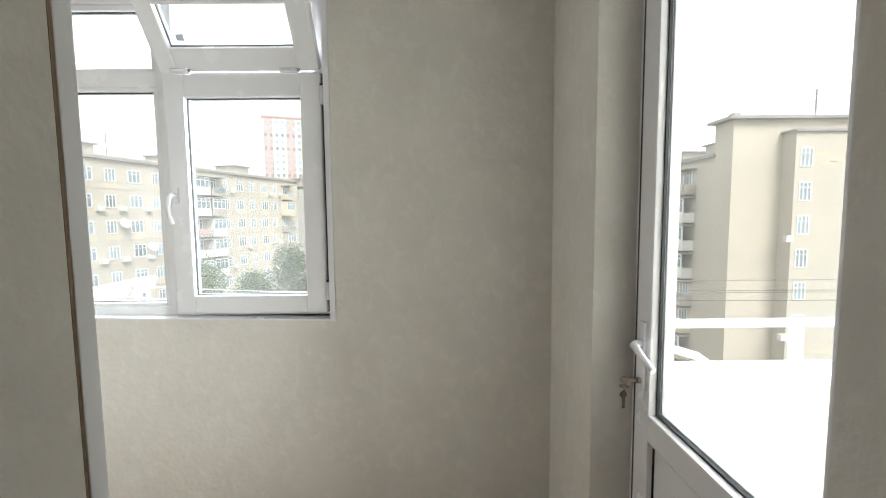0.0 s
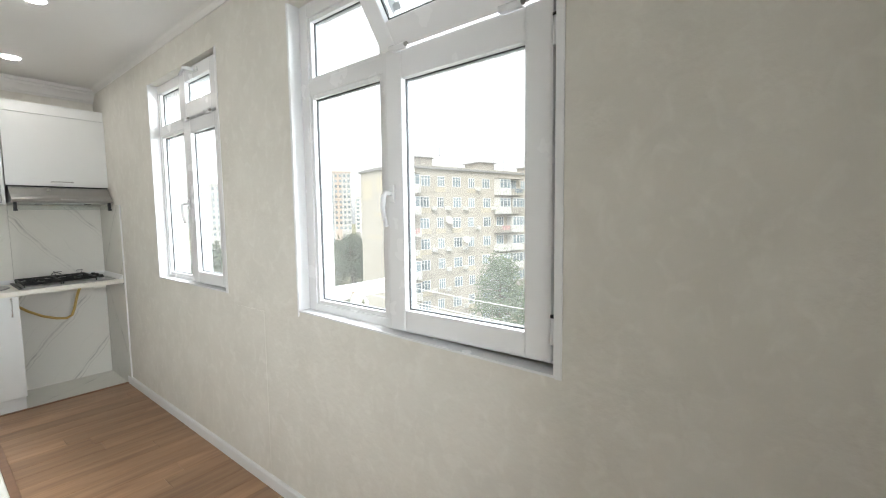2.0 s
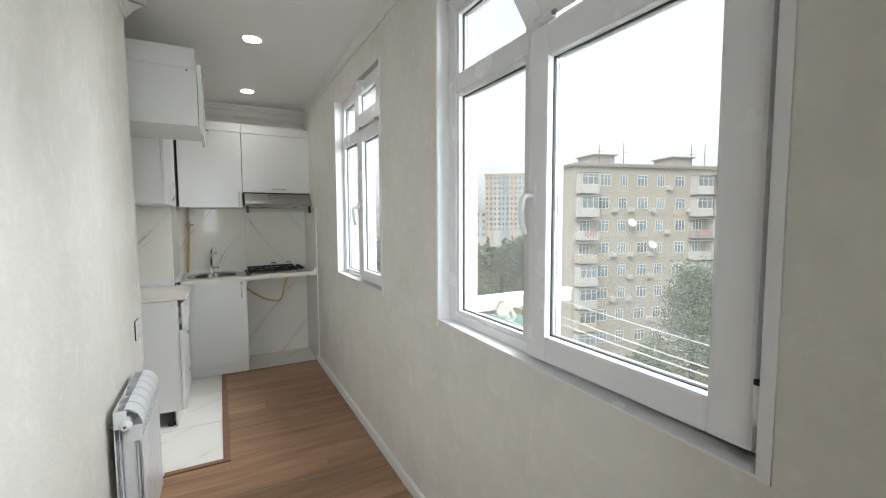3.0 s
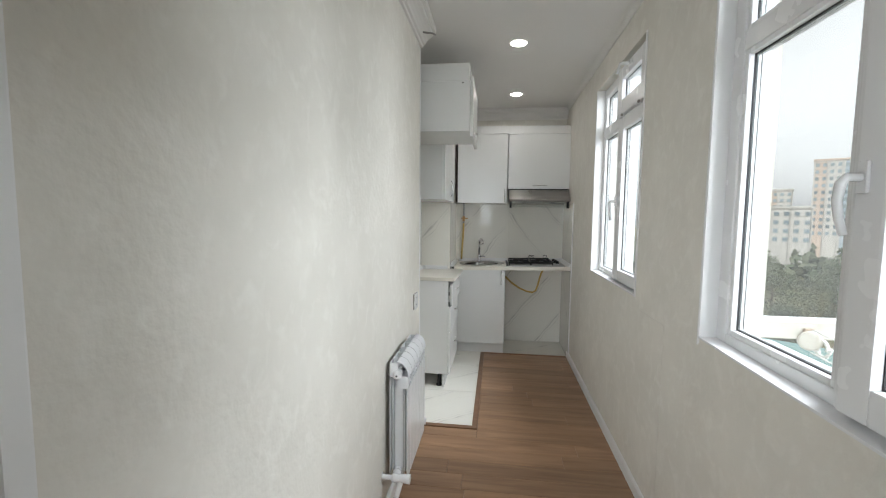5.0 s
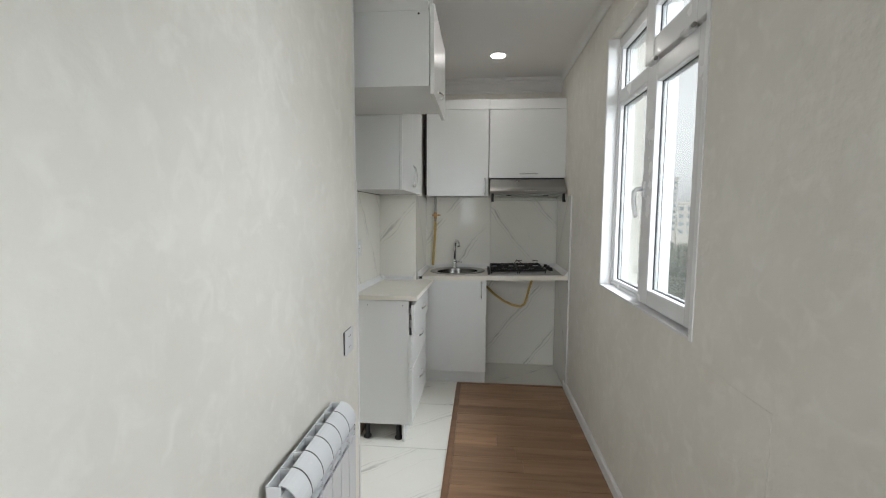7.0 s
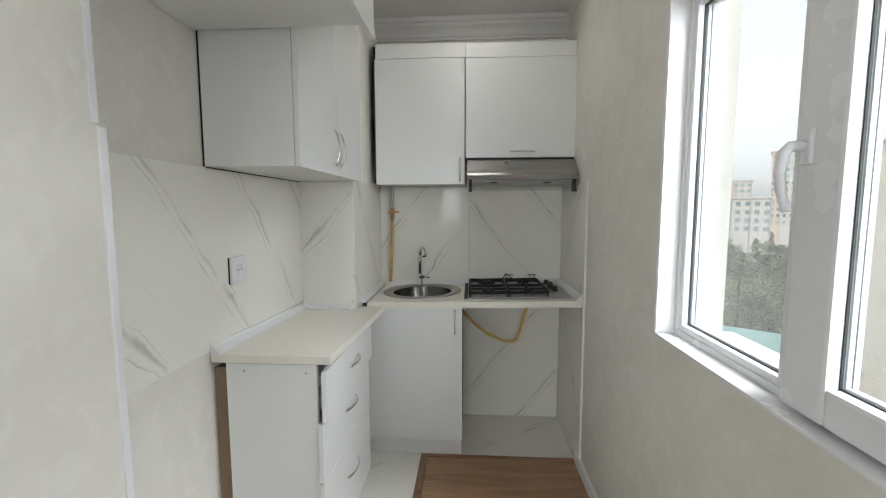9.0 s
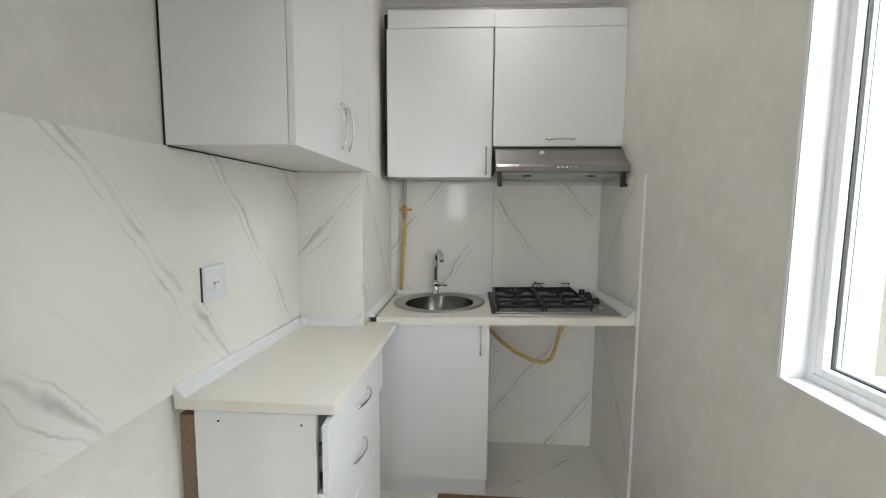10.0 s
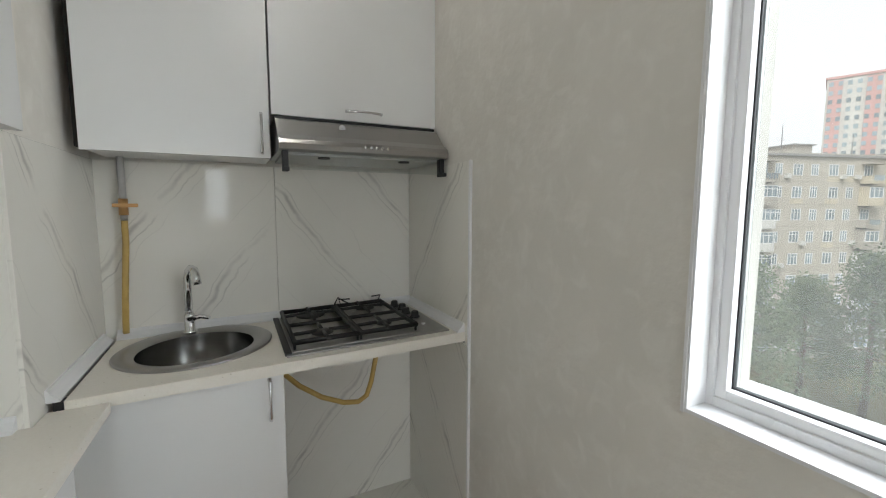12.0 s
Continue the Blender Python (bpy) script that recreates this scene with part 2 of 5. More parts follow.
# ---- builders ----
def box(bm, x0, x1, y0, y1, z0, z1, bevel=0.0, segments=2):
    """A box with rounded edges, added to bm."""
    r = bmesh.ops.create_cube(bm, size=1, matrix=Matrix.Translation(((x0 + x1) / 2, (y0 + y1) / 2, (z0 + z1) / 2)) @ Matrix.Diagonal((abs(x1 - x0), abs(y1 - y0), abs(z1 - z0), 1)))
    if bevel:
        edges = list({e for v in r["verts"] for e in v.link_edges})
        bmesh.ops.bevel(bm, geom=edges, offset=bevel, segments=segments, profile=0.7, affect="EDGES")
    return bm


def tube(bm, points, radius, sides=10, closed=False):
    """A round bar along points."""
    pts = [Vector(p) for p in points]
    rings = []
    count = len(pts)
    side = None
    for i, p in enumerate(pts):
        a = pts[(i - 1) % count] if closed or i else p
        b = pts[(i + 1) % count] if closed or i < count - 1 else p
        d = (b - a).normalized()
        if side is None:
            side = d.orthogonal().normalized()
        side = (side - d * side.dot(d)).normalized()
        up = d.cross(side)
        r = radius[i] if isinstance(radius, (list, tuple)) else radius
        rings.append([bm.verts.new(p + side * math.cos(6.2832 * k / sides) * r + up * math.sin(6.2832 * k / sides) * r) for k in range(sides)])
    pairs = list(zip(rings, rings[1:])) + ([(rings[-1], rings[0])] if closed else [])
    for r0, r1 in pairs:
        for k in range(sides):
            f = bm.faces.new((r0[k], r0[(k + 1) % sides], r1[(k + 1) % sides], r1[k]))
            f.smooth = True
    if not closed:
        bm.faces.new(rings[0][::-1])
        bm.faces.new(rings[-1])
    return bm


def lathe(bm, centre, profile, sides=32, axis="z", sx=1.0, sy=1.0, open_top=False):
    """A turned shape from (radius, height) pairs."""
    c = Vector(centre)
    rings = []
    for r, h in profile:
        ring = []
        for k in range(sides):
            a = 6.28318 * k / sides
            v = Vector((r * sx * math.cos(a), r * sy * math.sin(a), h))
            if axis == "y":
                v = Vector((v.x, v.z, v.y))
            elif axis == "x":
                v = Vector((v.z, v.x, v.y))
            ring.append(bm.verts.new(c + v))
        rings.append(ring)
    for r0, r1 in zip(rings, rings[1:]):
        for k in range(sides):
            f = bm.faces.new((r0[k], r0[(k + 1) % sides], r1[(k + 1) % sides], r1[k]))
            f.smooth = True
    if not open_top:
        bm.faces.new(rings[0][::-1])
    bm.faces.new(rings[-1])
    return bm


def extrude_profile(bm, profile, origin, u, v, w, length):
    """A profile of (a, b) pairs on the axes u and v, drawn out along w."""
    o, u, v, w = Vector(origin), Vector(u), Vector(v), Vector(w)
    r0 = [bm.verts.new(o + u * a + v * b) for a, b in profile]
    r1 = [bm.verts.new(o + u * a + v * b + w * length) for a, b in profile]
    k = len(profile)
    for i in range(k):
        bm.faces.new((r0[i], r0[(i + 1) % k], r1[(i + 1) % k], r1[i]))
    bm.faces.new(r0[::-1])
    bm.faces.new(r1)
    return bm


def mesh_of(name, bm, mat):
    bmesh.ops.recalc_face_normals(bm, faces=bm.faces[:])
    me = bpy.data.meshes.new(name)
    bm.to_mesh(me)
    bm.free()
    me.materials.append(mat)
    return me


def structure(name, bm, mat, label="", category=""):
    return tagged(new(name, mesh_of(name, bm, mat)), label, category, kind="structure")


def thing(name, base, label, category, group="", kind=""):
    ob = new(name)
    ob.empty_display_size = 0.1
    ob.location = base
    return tagged(ob, label, category, group, kind)


def part(name, bm, mat, parent, label=""):
    """One mesh under a thing or a part; its vertices are in world metres."""
    ob = new(name, mesh_of(name, bm, mat))
    ob.parent = parent
    if parent.type == "EMPTY":
        ob.location = -parent.location
    if label:
        ob["label"] = label
    return ob


def solid(name, bm, mat, label, category, group="", kind=""):
    """A thing of one mesh."""
    return tagged(new(name, mesh_of(name, bm, mat)), label, category, group, kind)


def B(*a, **k):
    return box(bmesh.new(), *a, **k)


# ---- shell ----
WALL, LEFT, NICHE, FAR, EAST = 1.54, 0.265, 0.006, -5.12, 0.412
END = -2.985
TOP = 2.66
W1 = (-1.864, -0.567, 1.012, 2.44)
W2 = (-3.68, -2.605, 1.035, 2.437)
OUT = 1.75
bm = bmesh.new()
xs = (FAR - 0.2, W2[0], W2[1], W1[0], W1[1], 0.62)
for k in (0, 2, 4):
    box(bm, xs[k], xs[k + 1], WALL, OUT, -0.1, 2.9)
for w in (W1, W2):
    box(bm, w[0], w[1], WALL, OUT, -0.1, w[2])
    box(bm, w[0], w[1], WALL, OUT, w[3], 2.9)
wall_n = structure("wall_north", bm, PLASTER)


def sill_lean(x):
    """The first window's sill is not level: it falls towards the balcony door."""
    return 0.008 - 0.022 * (x - W1[0]) / (W1[1] - W1[0])


for v in wall_n.data.vertices:
    if abs(v.co.z - W1[2]) < 1e-4 and W1[0] - 0.01 < v.co.x < W1[1] + 0.01:
        v.co.z += sill_lean(v.co.x)
DOOR = (0.218, 1.040, 2.30)
bm = bmesh.new()
box(bm, EAST, 0.62, -1.7, DOOR[0], -0.1, 2.9)
box(bm, EAST, 0.62, DOOR[1], WALL, -0.1, 2.9)
box(bm, EAST, 0.62, DOOR[0], DOOR[1], DOOR[2], 2.9)
structure("wall_east", bm, PLASTER)
structure("wall_south", B(END, -0.566, -0.05, LEFT, -0.1, 2.9), PLASTER)
structure("wall_niche", B(FAR - 0.2, END, -0.2, NICHE, -0.1, 2.9), PLASTER)
structure("wall_west", B(FAR - 0.2, FAR, NICHE, WALL, -0.1, 2.9), PLASTER)
COLUMN_X, COLUMN_Y = -4.462, 0.30
structure("wall_column", B(FAR, COLUMN_X, NICHE, COLUMN_Y, 0, TOP), PLASTER)
# unseen walls set close behind to bounce light in; also the opening's head
bm = bmesh.new()
box(bm, -1.9, -1.7, -1.7, -0.05, -0.1, 2.9)
box(bm, -1.9, 0.62, -1.9, -1.7, -0.1, 2.9)
box(bm, -0.566, EAST, -0.05, LEFT, 2.35, 2.9)
structure("wall_back_room", bm, PLASTER)
bm = bmesh.new()
box(bm, FAR - 0.2, 0.62, -3.4, OUT, TOP, 2.9)
structure("ceiling", bm, CEILING)
structure("floor_slab", B(FAR - 0.2, 0.62, -3.4, OUT, -0.25, -0.02), DARK)

# cornices
ORNATE = [(0, 0), (0.014, 0), (0.018, 0.012), (0.030, 0.016), (0.036, 0.030), (0.050, 0.046), (0.066, 0.058), (0.080, 0.066), (0.083, 0.082), (0.100, 0.088), (0.104, 0.112), (0, 0.112)]
COVE = [(0, 0), (0.006, 0.0), (0.012, 0.012), (0.022, 0.024), (0.036, 0.032), (0.05, 0.035), (0, 0.035)]
structure("cornice_west", extrude_profile(bmesh.new(), ORNATE, (FAR, NICHE, TOP - 0.113), (1, 0, 0), (0, 0, 1), (0, 1, 0), WALL - NICHE), MOULDING)
structure("cornice_south", extrude_profile(bmesh.new(), ORNATE, (END, LEFT, TOP - 0.1135), (0, 1, 0), (0, 0, 1), (1, 0, 0), EAST - END), MOULDING)
structure("cornice_niche", extrude_profile(bmesh.new(), ORNATE, (FAR, NICHE, TOP - 0.1132), (0, 1, 0), (0, 0, 1), (1, 0, 0), END - FAR), MOULDING)
structure("cornice_north", extrude_profile(bmesh.new(), COVE, (FAR, WALL, TOP - 0.036), (0, -1, 0), (0, 0, 1), (1, 0, 0), 5.12 + EAST), MOULDING)

# skirting
SKIRT = [(0, 0), (0.014, 0), (0.014, 0.058), (0.008, 0.068), (0, 0.07)]
structure("baseboard_north", extrude_profile(bmesh.new(), SKIRT, (-4.60, WALL, 0), (0, -1, 0), (0, 0, 1), (1, 0, 0), 4.60 + EAST), TRIM)
structure("baseboard_south", extrude_profile(bmesh.new(), SKIRT, (END + 0.01, LEFT, 0), (0, 1, 0), (0, 0, 1), (1, 0, 0), -END - 0.01 - 0.572), TRIM)
structure("baseboard_east", extrude_profile(bmesh.new(), SKIRT, (EAST, DOOR[1], 0), (-1, 0, 0), (0, 0, 1), (0, 1, 0), WALL - DOOR[1]), TRIM)
# corner beads of the wall ends
structure("trim_jamb", B(-0.594, -0.5635, LEFT - 0.002, LEFT + 0.028, 0.0, TOP - 0.12, bevel=0.003), TRIM)
structure("trim_jamb_joint", B(-0.5675, -0.5652, LEFT - 0.007, LEFT - 0.002, 0.0, TOP - 0.12), CHIPBOARD)
structure("trim_niche", B(END - 0.002, END + 0.012, LEFT - 0.02, LEFT + 0.003, 1.60, TOP - 0.12, bevel=0.002), TRIM)
structure("trim_tile_end", B(END - 0.016, END + 0.001, LEFT - 0.03, LEFT + 0.004, 0.0, 1.597, bevel=0.003), TRIM)


# ---- windows ----
def frame_rails(bm, x0, x1, z0, z1, y0, y1, width, bevel=0.006):
    """Four rails of a rectangular frame."""
    box(bm, x0, x0 + width, y0, y1, z0, z1, bevel)
    box(bm, x1 - width, x1, y0, y1, z0, z1, bevel)
    box(bm, x0 + width - 0.002, x1 - width + 0.002, y0 + 0.0005, y1, z0, z0 + width, bevel)
    box(bm, x0 + width - 0.002, x1 - width + 0.002, y0 + 0.0005, y1, z1 - width, z1, bevel)
    return bm


def pane(parent, x0, x1, z0, z1, y, glass=None):
    """Double glazing: a thin black gasket, the inner pane, an aluminium spacer and the outer gasket."""
    frame_rails_of = lambda w, ya, yb: frame_rails(bmesh.new(), x0 - 0.004, x1 + 0.004, z0 - 0.004, z1 + 0.004, ya, yb, w, 0.0)
    part("gasket", frame_rails_of(0.0085, y - 0.004, y + 0.001), BLACK, parent)
    part("spacer", frame_rails_of(0.0100, y + 0.005, y + 0.014), SPACER, parent, "pale aluminium spacer")
    part("outer_gasket", frame_rails_of(0.0080, y + 0.0145, y + 0.019), BLACK, parent)
    p = part("pane", B(x0, x1, y, y + 0.004, z0, z1), glass or GLASS, parent)
    p.visible_shadow = False
    return p


def lever(parent, x, y, z, way=-1):
    """A white window handle: rose plate, neck and a slightly bent lever that hangs down."""
    bm = bmesh.new()
    box(bm, x - 0.014, x + 0.014, y - 0.010, y, z - 0.035, z + 0.035, 0.005)
    part("handle_plate", bm, PVC, parent)
    bm = bmesh.new()
    tube(bm, [(x, y - 0.008, z), (x, y - 0.036, z), (x + way * 0.006, y - 0.043, z - 0.012), (x + way * 0.014, y - 0.042, z - 0.05), (x + way * 0.012, y - 0.037, z - 0.09), (x + way * 0.002, y - 0.032, z - 0.125)], [0.010, 0.010, 0.011, 0.010, 0.009, 0.008])
    part("handle_lever", bm, PVC, parent)


def framed(bm, outer, inner, y0, y1, bevel=0.006):
    """Four rails between an outer and an inner rectangle (x0, x1, z0, z1)."""
    (a0, a1, c0, c1), (b0, b1, d0, d1) = outer, inner
    box(bm, a0, b0, y0, y1, c0, c1, bevel)
    box(bm, b1, a1, y0, y1, c0, c1, bevel)
    box(bm, b0 - 0.002, b1 + 0.002, y0 + 0.0005, y1, c0, d0, bevel)
    box(bm, b0 - 0.002, b1 + 0.002, y0 + 0.0005, y1, d1, c1, bevel)
    return bm


def window(name, w, fixed, upper, sash_in, sash_out, handle_z, label, tilt, glass=None, lean=None):
    """A plastic window: fixed lights beside the mullion, a turning sash below and a tilting one above."""
    x0, x1, z0, z1 = w
    fx0, fx1, fz0, fz1 = fixed
    y0, y1 = 1.597, 1.69
    win = tagged(thing(name, ((x0 + x1) / 2, 1.65, z0), label, "window"), kind="structure")
    mull0, mull1 = fx1, sash_out[0] + 0.03
    tr0, tr1 = fz1, upper[0]
    bm = bmesh.new()
    framed(bm, (x0, x1, z0, z1), (fx0 - 0.020, x1 - 0.06, fz0 - 0.018, z1 - 0.062), y0, y1)
    box(bm, mull0 + 0.018, mull1, y0 + 0.001, y1, z0 + 0.03, z1 - 0.03, 0.005)
    box(bm, fx0 - 0.021, mull0 + 0.02, y0 + 0.002, y1, tr0 + 0.016, tr1 - 0.016, 0.005)
    box(bm, mull1 - 0.002, x1 - 0.05, y0 + 0.002, y1, tr0 + 0.012, tr1 - 0.020, 0.005)
    part("window_frame", bm, PVC, win)
    for a, b in ((fz0, fz1), upper):
        part("glazing_bead", framed(bmesh.new(), (fx0 - 0.024, fx1 + 0.022, a - 0.022, b + 0.022), (fx0, fx1, a, b), y0 + 0.007, y0 + 0.03, 0.006), PVC, win)
        pane(win, fx0 - 0.002, fx1 + 0.002, a - 0.002, b + 0.002, y0 + 0.030, glass)
    # turning sash
    bm = framed(bmesh.new(), sash_out, sash_in, y0 - 0.032, y0 + 0.03, 0.009)
    sash = part("sash", bm, PVC, win)
    sx0, sx1, sz0, sz1 = sash_in
    pane(sash, sx0 - 0.002, sx1 + 0.002, sz0 - 0.002, sz1 + 0.002, y0 - 0.004, glass)
    lever(sash, sash_out[0] + 0.030, y0 - 0.032, handle_z)
    ox0, ox1, oz0, oz1 = sash_out
    for z in (oz0 + 0.10, oz1 - 0.10):
        part("hinge", tube(bmesh.new(), [(ox1 + 0.008, y0 - 0.036, z - 0.04), (ox1 + 0.008, y0 - 0.036, z + 0.04)], 0.008), PVC, win)
        part("hinge_cap", lathe(bmesh.new(), (ox1 + 0.008, y0 - 0.036, z + 0.04), [(0.009, 0), (0.009, 0.008)], 10), BLACK, win)
    part("sash_seal", B(ox1 - 0.001, ox1 + 0.003, y0 - 0.010, y0 + 0.01, oz0, oz1), BLACK, win)
    # tilting sash
    tz0, tz1 = oz1 + 0.008, z1 - 0.026
    hy = y0 - 0.030
    bm = framed(bmesh.new(), (ox0, ox1, tz0, tz1), (sx0 - 0.012, sx1 + 0.002, tz0 + 0.094, tz1 - 0.078), y0 - 0.046, y0 + 0.014, 0.009)
    turn = Matrix.Translation((0, hy, tz0)) @ Matrix.Rotation(radians(tilt), 4, "X") @ Matrix.Translation((0, -hy, -tz0))
    bmesh.ops.transform(bm, matrix=turn, verts=bm.verts[:])
    top = part("tilting_sash", bm, PVC, win)
    pane(top, sx0 - 0.014, sx1 + 0.004, tz0 + 0.092, tz1 - 0.076, y0 - 0.018, glass)
    for o in top.children:
        o.data.transform(turn)
    hz, hx = tz1 - 0.036, (ox0 + ox1) / 2
    bm = bmesh.new()
    box(bm, hx - 0.035, hx + 0.035, y0 - 0.056, y0 - 0.046, hz - 0.014, hz + 0.014, 0.004)
    tube(bm, [(hx, y0 - 0.05, hz), (hx, y0 - 0.09, hz), (hx - 0.03, y0 - 0.10, hz + 0.006), (hx - 0.12, y0 - 0.09, hz - 0.016)], [0.010, 0.011, 0.010, 0.008])
    bmesh.ops.transform(bm, matrix=turn, verts=bm.verts[:])
    part("top_handle", bm, PVC, top)
    for x in (ox0 + 0.085, ox1 - 0.13):
        bm = tube(bmesh.new(), [(x - 0.035, y0 - 0.050, tz0 - 0.006), (x + 0.04, y0 - 0.050, tz0 - 0.006)], 0.010)
        box(bm, x - 0.035, x + 0.04, y0 - 0.052, y0 - 0.034, tz0 - 0.016, tz0 + 0.010, 0.003)
        part("tilt_hinge", bm, PVC, win)
        part("hinge_pin", tube(bmesh.new(), [(x + 0.04, y0 - 0.050, tz0 - 0.006), (x + 0.052, y0 - 0.050, tz0 - 0.006)], 0.008), STEEL, win)
    if tilt:
        sw = top.matrix_world
        bm = bmesh.new()
        box(bm, ox0 + 0.075, ox0 + 0.11, y0 - 0.03, y0 - 0.006, tz0 + 0.11, tz0 + 0.135, 0.004)
        bmesh.ops.transform(bm, matrix=turn @ Matrix.Translation((0.02, 0.03, 0)), verts=bm.verts[:])
        part("stay_catch", bm, PVC, top)
    # sills within and without
    sill = part("window_sill", B(x0, x1, WALL - 0.003, y0 + 0.004, z0 - 0.004, z0 + 0.004, bevel=0.001), PVC, win)
    drop = 0.0
    if lean:
        drop = 0.014
        for v in sill.data.vertices:
            v.co.z += lean(v.co.x)
    part("outer_sill", B(x0 - 0.02, x1 + 0.02, y1, OUT + 0.05, z0 - 0.02, z0 + 0.004, bevel=0.002), TRIM, win, "white metal drip sill")
    for a, b in ((x0 - 0.001, x0 + 0.006), (x1 - 0.006, x1 + 0.001)):
        part("reveal_lining", B(a, b, WALL - 0.002, y0 + 0.002, z0 - drop, z1, bevel=0.001), TRIM, win)
        part("outer_reveal", B(a, b, y1, OUT + 0.002, z0, z1), CREAM_RENDER, win, "cream rendered outer reveal")
    for a, b in ((x0 - 0.006, x0 + 0.001), (x1 - 0.001, x1 + 0.02)):
        part("edge_bead", B(a, b, WALL - 0.004, WALL + 0.004, z0 - 0.006 - drop, z1, bevel=0.001), TRIM, win)
    return win


window("window_1", W1, (-1.780, -1.336, 1.073, 2.012), (2.110, 2.355), (-1.182, -0.681, 1.108, 1.975), (-1.268, -0.592, 1.026, 2.078), 1.556, "white plastic window with its top sash tilted inwards", 35, None, sill_lean)
window("window_2", W2, (-3.640, -3.218, 1.076, 2.060), (2.150, 2.372), (-3.050, -2.708, 1.122, 2.020), (-3.158, -2.628, 1.050, 2.104), 1.568, "white plastic window, closed, with lever handles", 0, GLASS_DUSTY)


# ---- balcony door ----
def balcony_door():
    """A half-glazed plastic door in the east wall, closed, with a lever, a lock plate and its keys."""
    y0, y1, top = DOOR[0], DOOR[1], DOOR[2]
    x0, x1 = 0.545, 0.61
    d = tagged(thing("door_1", (x0, (y0 + y1) / 2, 0), "white plastic balcony door with glass above a solid panel, closed", "door"), kind="structure")

    def rails(bm, ya, yb, za, zb, xa, xb, w, bevel=0.007):
        box(bm, xa, xb, ya, ya + w, za, zb, bevel)
        box(bm, xa, xb, yb - w, yb, za, zb, bevel)
        box(bm, xa + 0.0005, xb, ya + w - 0.002, yb - w + 0.002, za, za + w, bevel)
        box(bm, xa + 0.0005, xb, ya + w - 0.002, yb - w + 0.002, zb - w, zb, bevel)
        return bm
    part("door_frame", rails(bmesh.new(), y0, y1, 0, top, x0, x1, 0.058), PVC, d)
    ly0, ly1, lz0, lz1 = y0 + 0.045, y1 - 0.047, 0.05, top - 0.045
    leaf_x = x0 - 0.012
    bm = rails(bmesh.new(), ly0, ly1, lz0, lz1, leaf_x, x1 - 0.005, 0.088)
    box(bm, leaf_x + 0.0004, x1 - 0.005, ly0 + 0.08, ly1 - 0.08, 0.775, 0.858, 0.007)
    leaf = part("door_leaf", bm, PVC, d)
    part("seal", rails(bmesh.new(), ly0 - 0.011, ly1 + 0.011, lz0 - 0.010, lz1 + 0.010, x0 - 0.010, x0 + 0.004, 0.013, 0.0), BLACK, d)
    part("door_panel", B(leaf_x + 0.022, x1 - 0.02, ly0 + 0.086, ly1 - 0.086, lz0 + 0.086, 0.777, 0.003), PVC, leaf)
    part("panel_gasket", rails(bmesh.new(), ly0 + 0.084, ly1 - 0.084, lz0 + 0.084, 0.779, leaf_x + 0.016, leaf_x + 0.024, 0.006, 0), BLACK, leaf)
    part("gasket", rails(bmesh.new(), ly0 + 0.084, ly1 - 0.084, 0.854, lz1 - 0.084, leaf_x + 0.022, leaf_x + 0.03, 0.010, 0), BLACK, leaf)
    part("spacer", rails(bmesh.new(), ly0 + 0.084, ly1 - 0.084, 0.854, lz1 - 0.084, leaf_x + 0.036, leaf_x + 0.048, 0.012, 0), SPACER, leaf, "pale aluminium spacer")
    p = part("pane", B(leaf_x + 0.03, leaf_x + 0.034, ly0 + 0.088, ly1 - 0.088, 0.858, lz1 - 0.088), GLASS, leaf)
    p.visible_shadow = False
    hy = ly1 - 0.052
    part("lock_plate", B(leaf_x - 0.010, leaf_x, hy - 0.015, hy + 0.015, 0.895, 1.135, 0.005), PVC, leaf)
    part("door_lever", tube(bmesh.new(), [(leaf_x - 0.006, hy, 1.065), (leaf_x - 0.026, hy, 1.066), (leaf_x - 0.036, hy - 0.010, 1.064), (leaf_x - 0.036, hy - 0.05, 1.050), (leaf_x - 0.028, hy - 0.11, 1.022)], [0.012, 0.012, 0.013, 0.011, 0.009]), PVC, leaf)
    part("lock_cylinder", lathe(bmesh.new(), (leaf_x - 0.022, hy, 0.952), [(0.009, 0), (0.009, 0.014)], 16, "x"), STEEL, leaf)
    bm = bmesh.new()
    box(bm, leaf_x - 0.048, leaf_x - 0.020, hy - 0.0015, hy + 0.0015, 0.946, 0.958, 0.001)
    lathe(bm, (leaf_x - 0.058, hy - 0.0015, 0.952), [(0.013, 0), (0.013, 0.003)], 16, "y")
    tube(bm, [(leaf_x - 0.058 + 0.013 * math.cos(a), hy + 0.013 * math.sin(a), 0.934) for a in [k * 0.5236 for k in range(12)]], 0.0012, 6, closed=True)
    lathe(bm, (leaf_x - 0.058, hy + 0.004, 0.906), [(0.011, 0), (0.011, 0.002)], 14, "y")
    box(bm, leaf_x - 0.0615, leaf_x - 0.0545, hy + 0.004, hy + 0.006, 0.862, 0.898, 0.001)
    box(bm, leaf_x - 0.0625, leaf_x - 0.0555, hy - 0.004, hy - 0.002, 0.868, 0.925, 0.001)
    tagged(solid("door_keys", bm, KEY_METAL, "small ring of worn metal keys hanging from a door lock", "keys"))
    part("threshold_sill", B(x0 - 0.02, x1 + 0.03, y0, y1, 0.0, 0.02, 0.004), STEEL, d)


balcony_door()

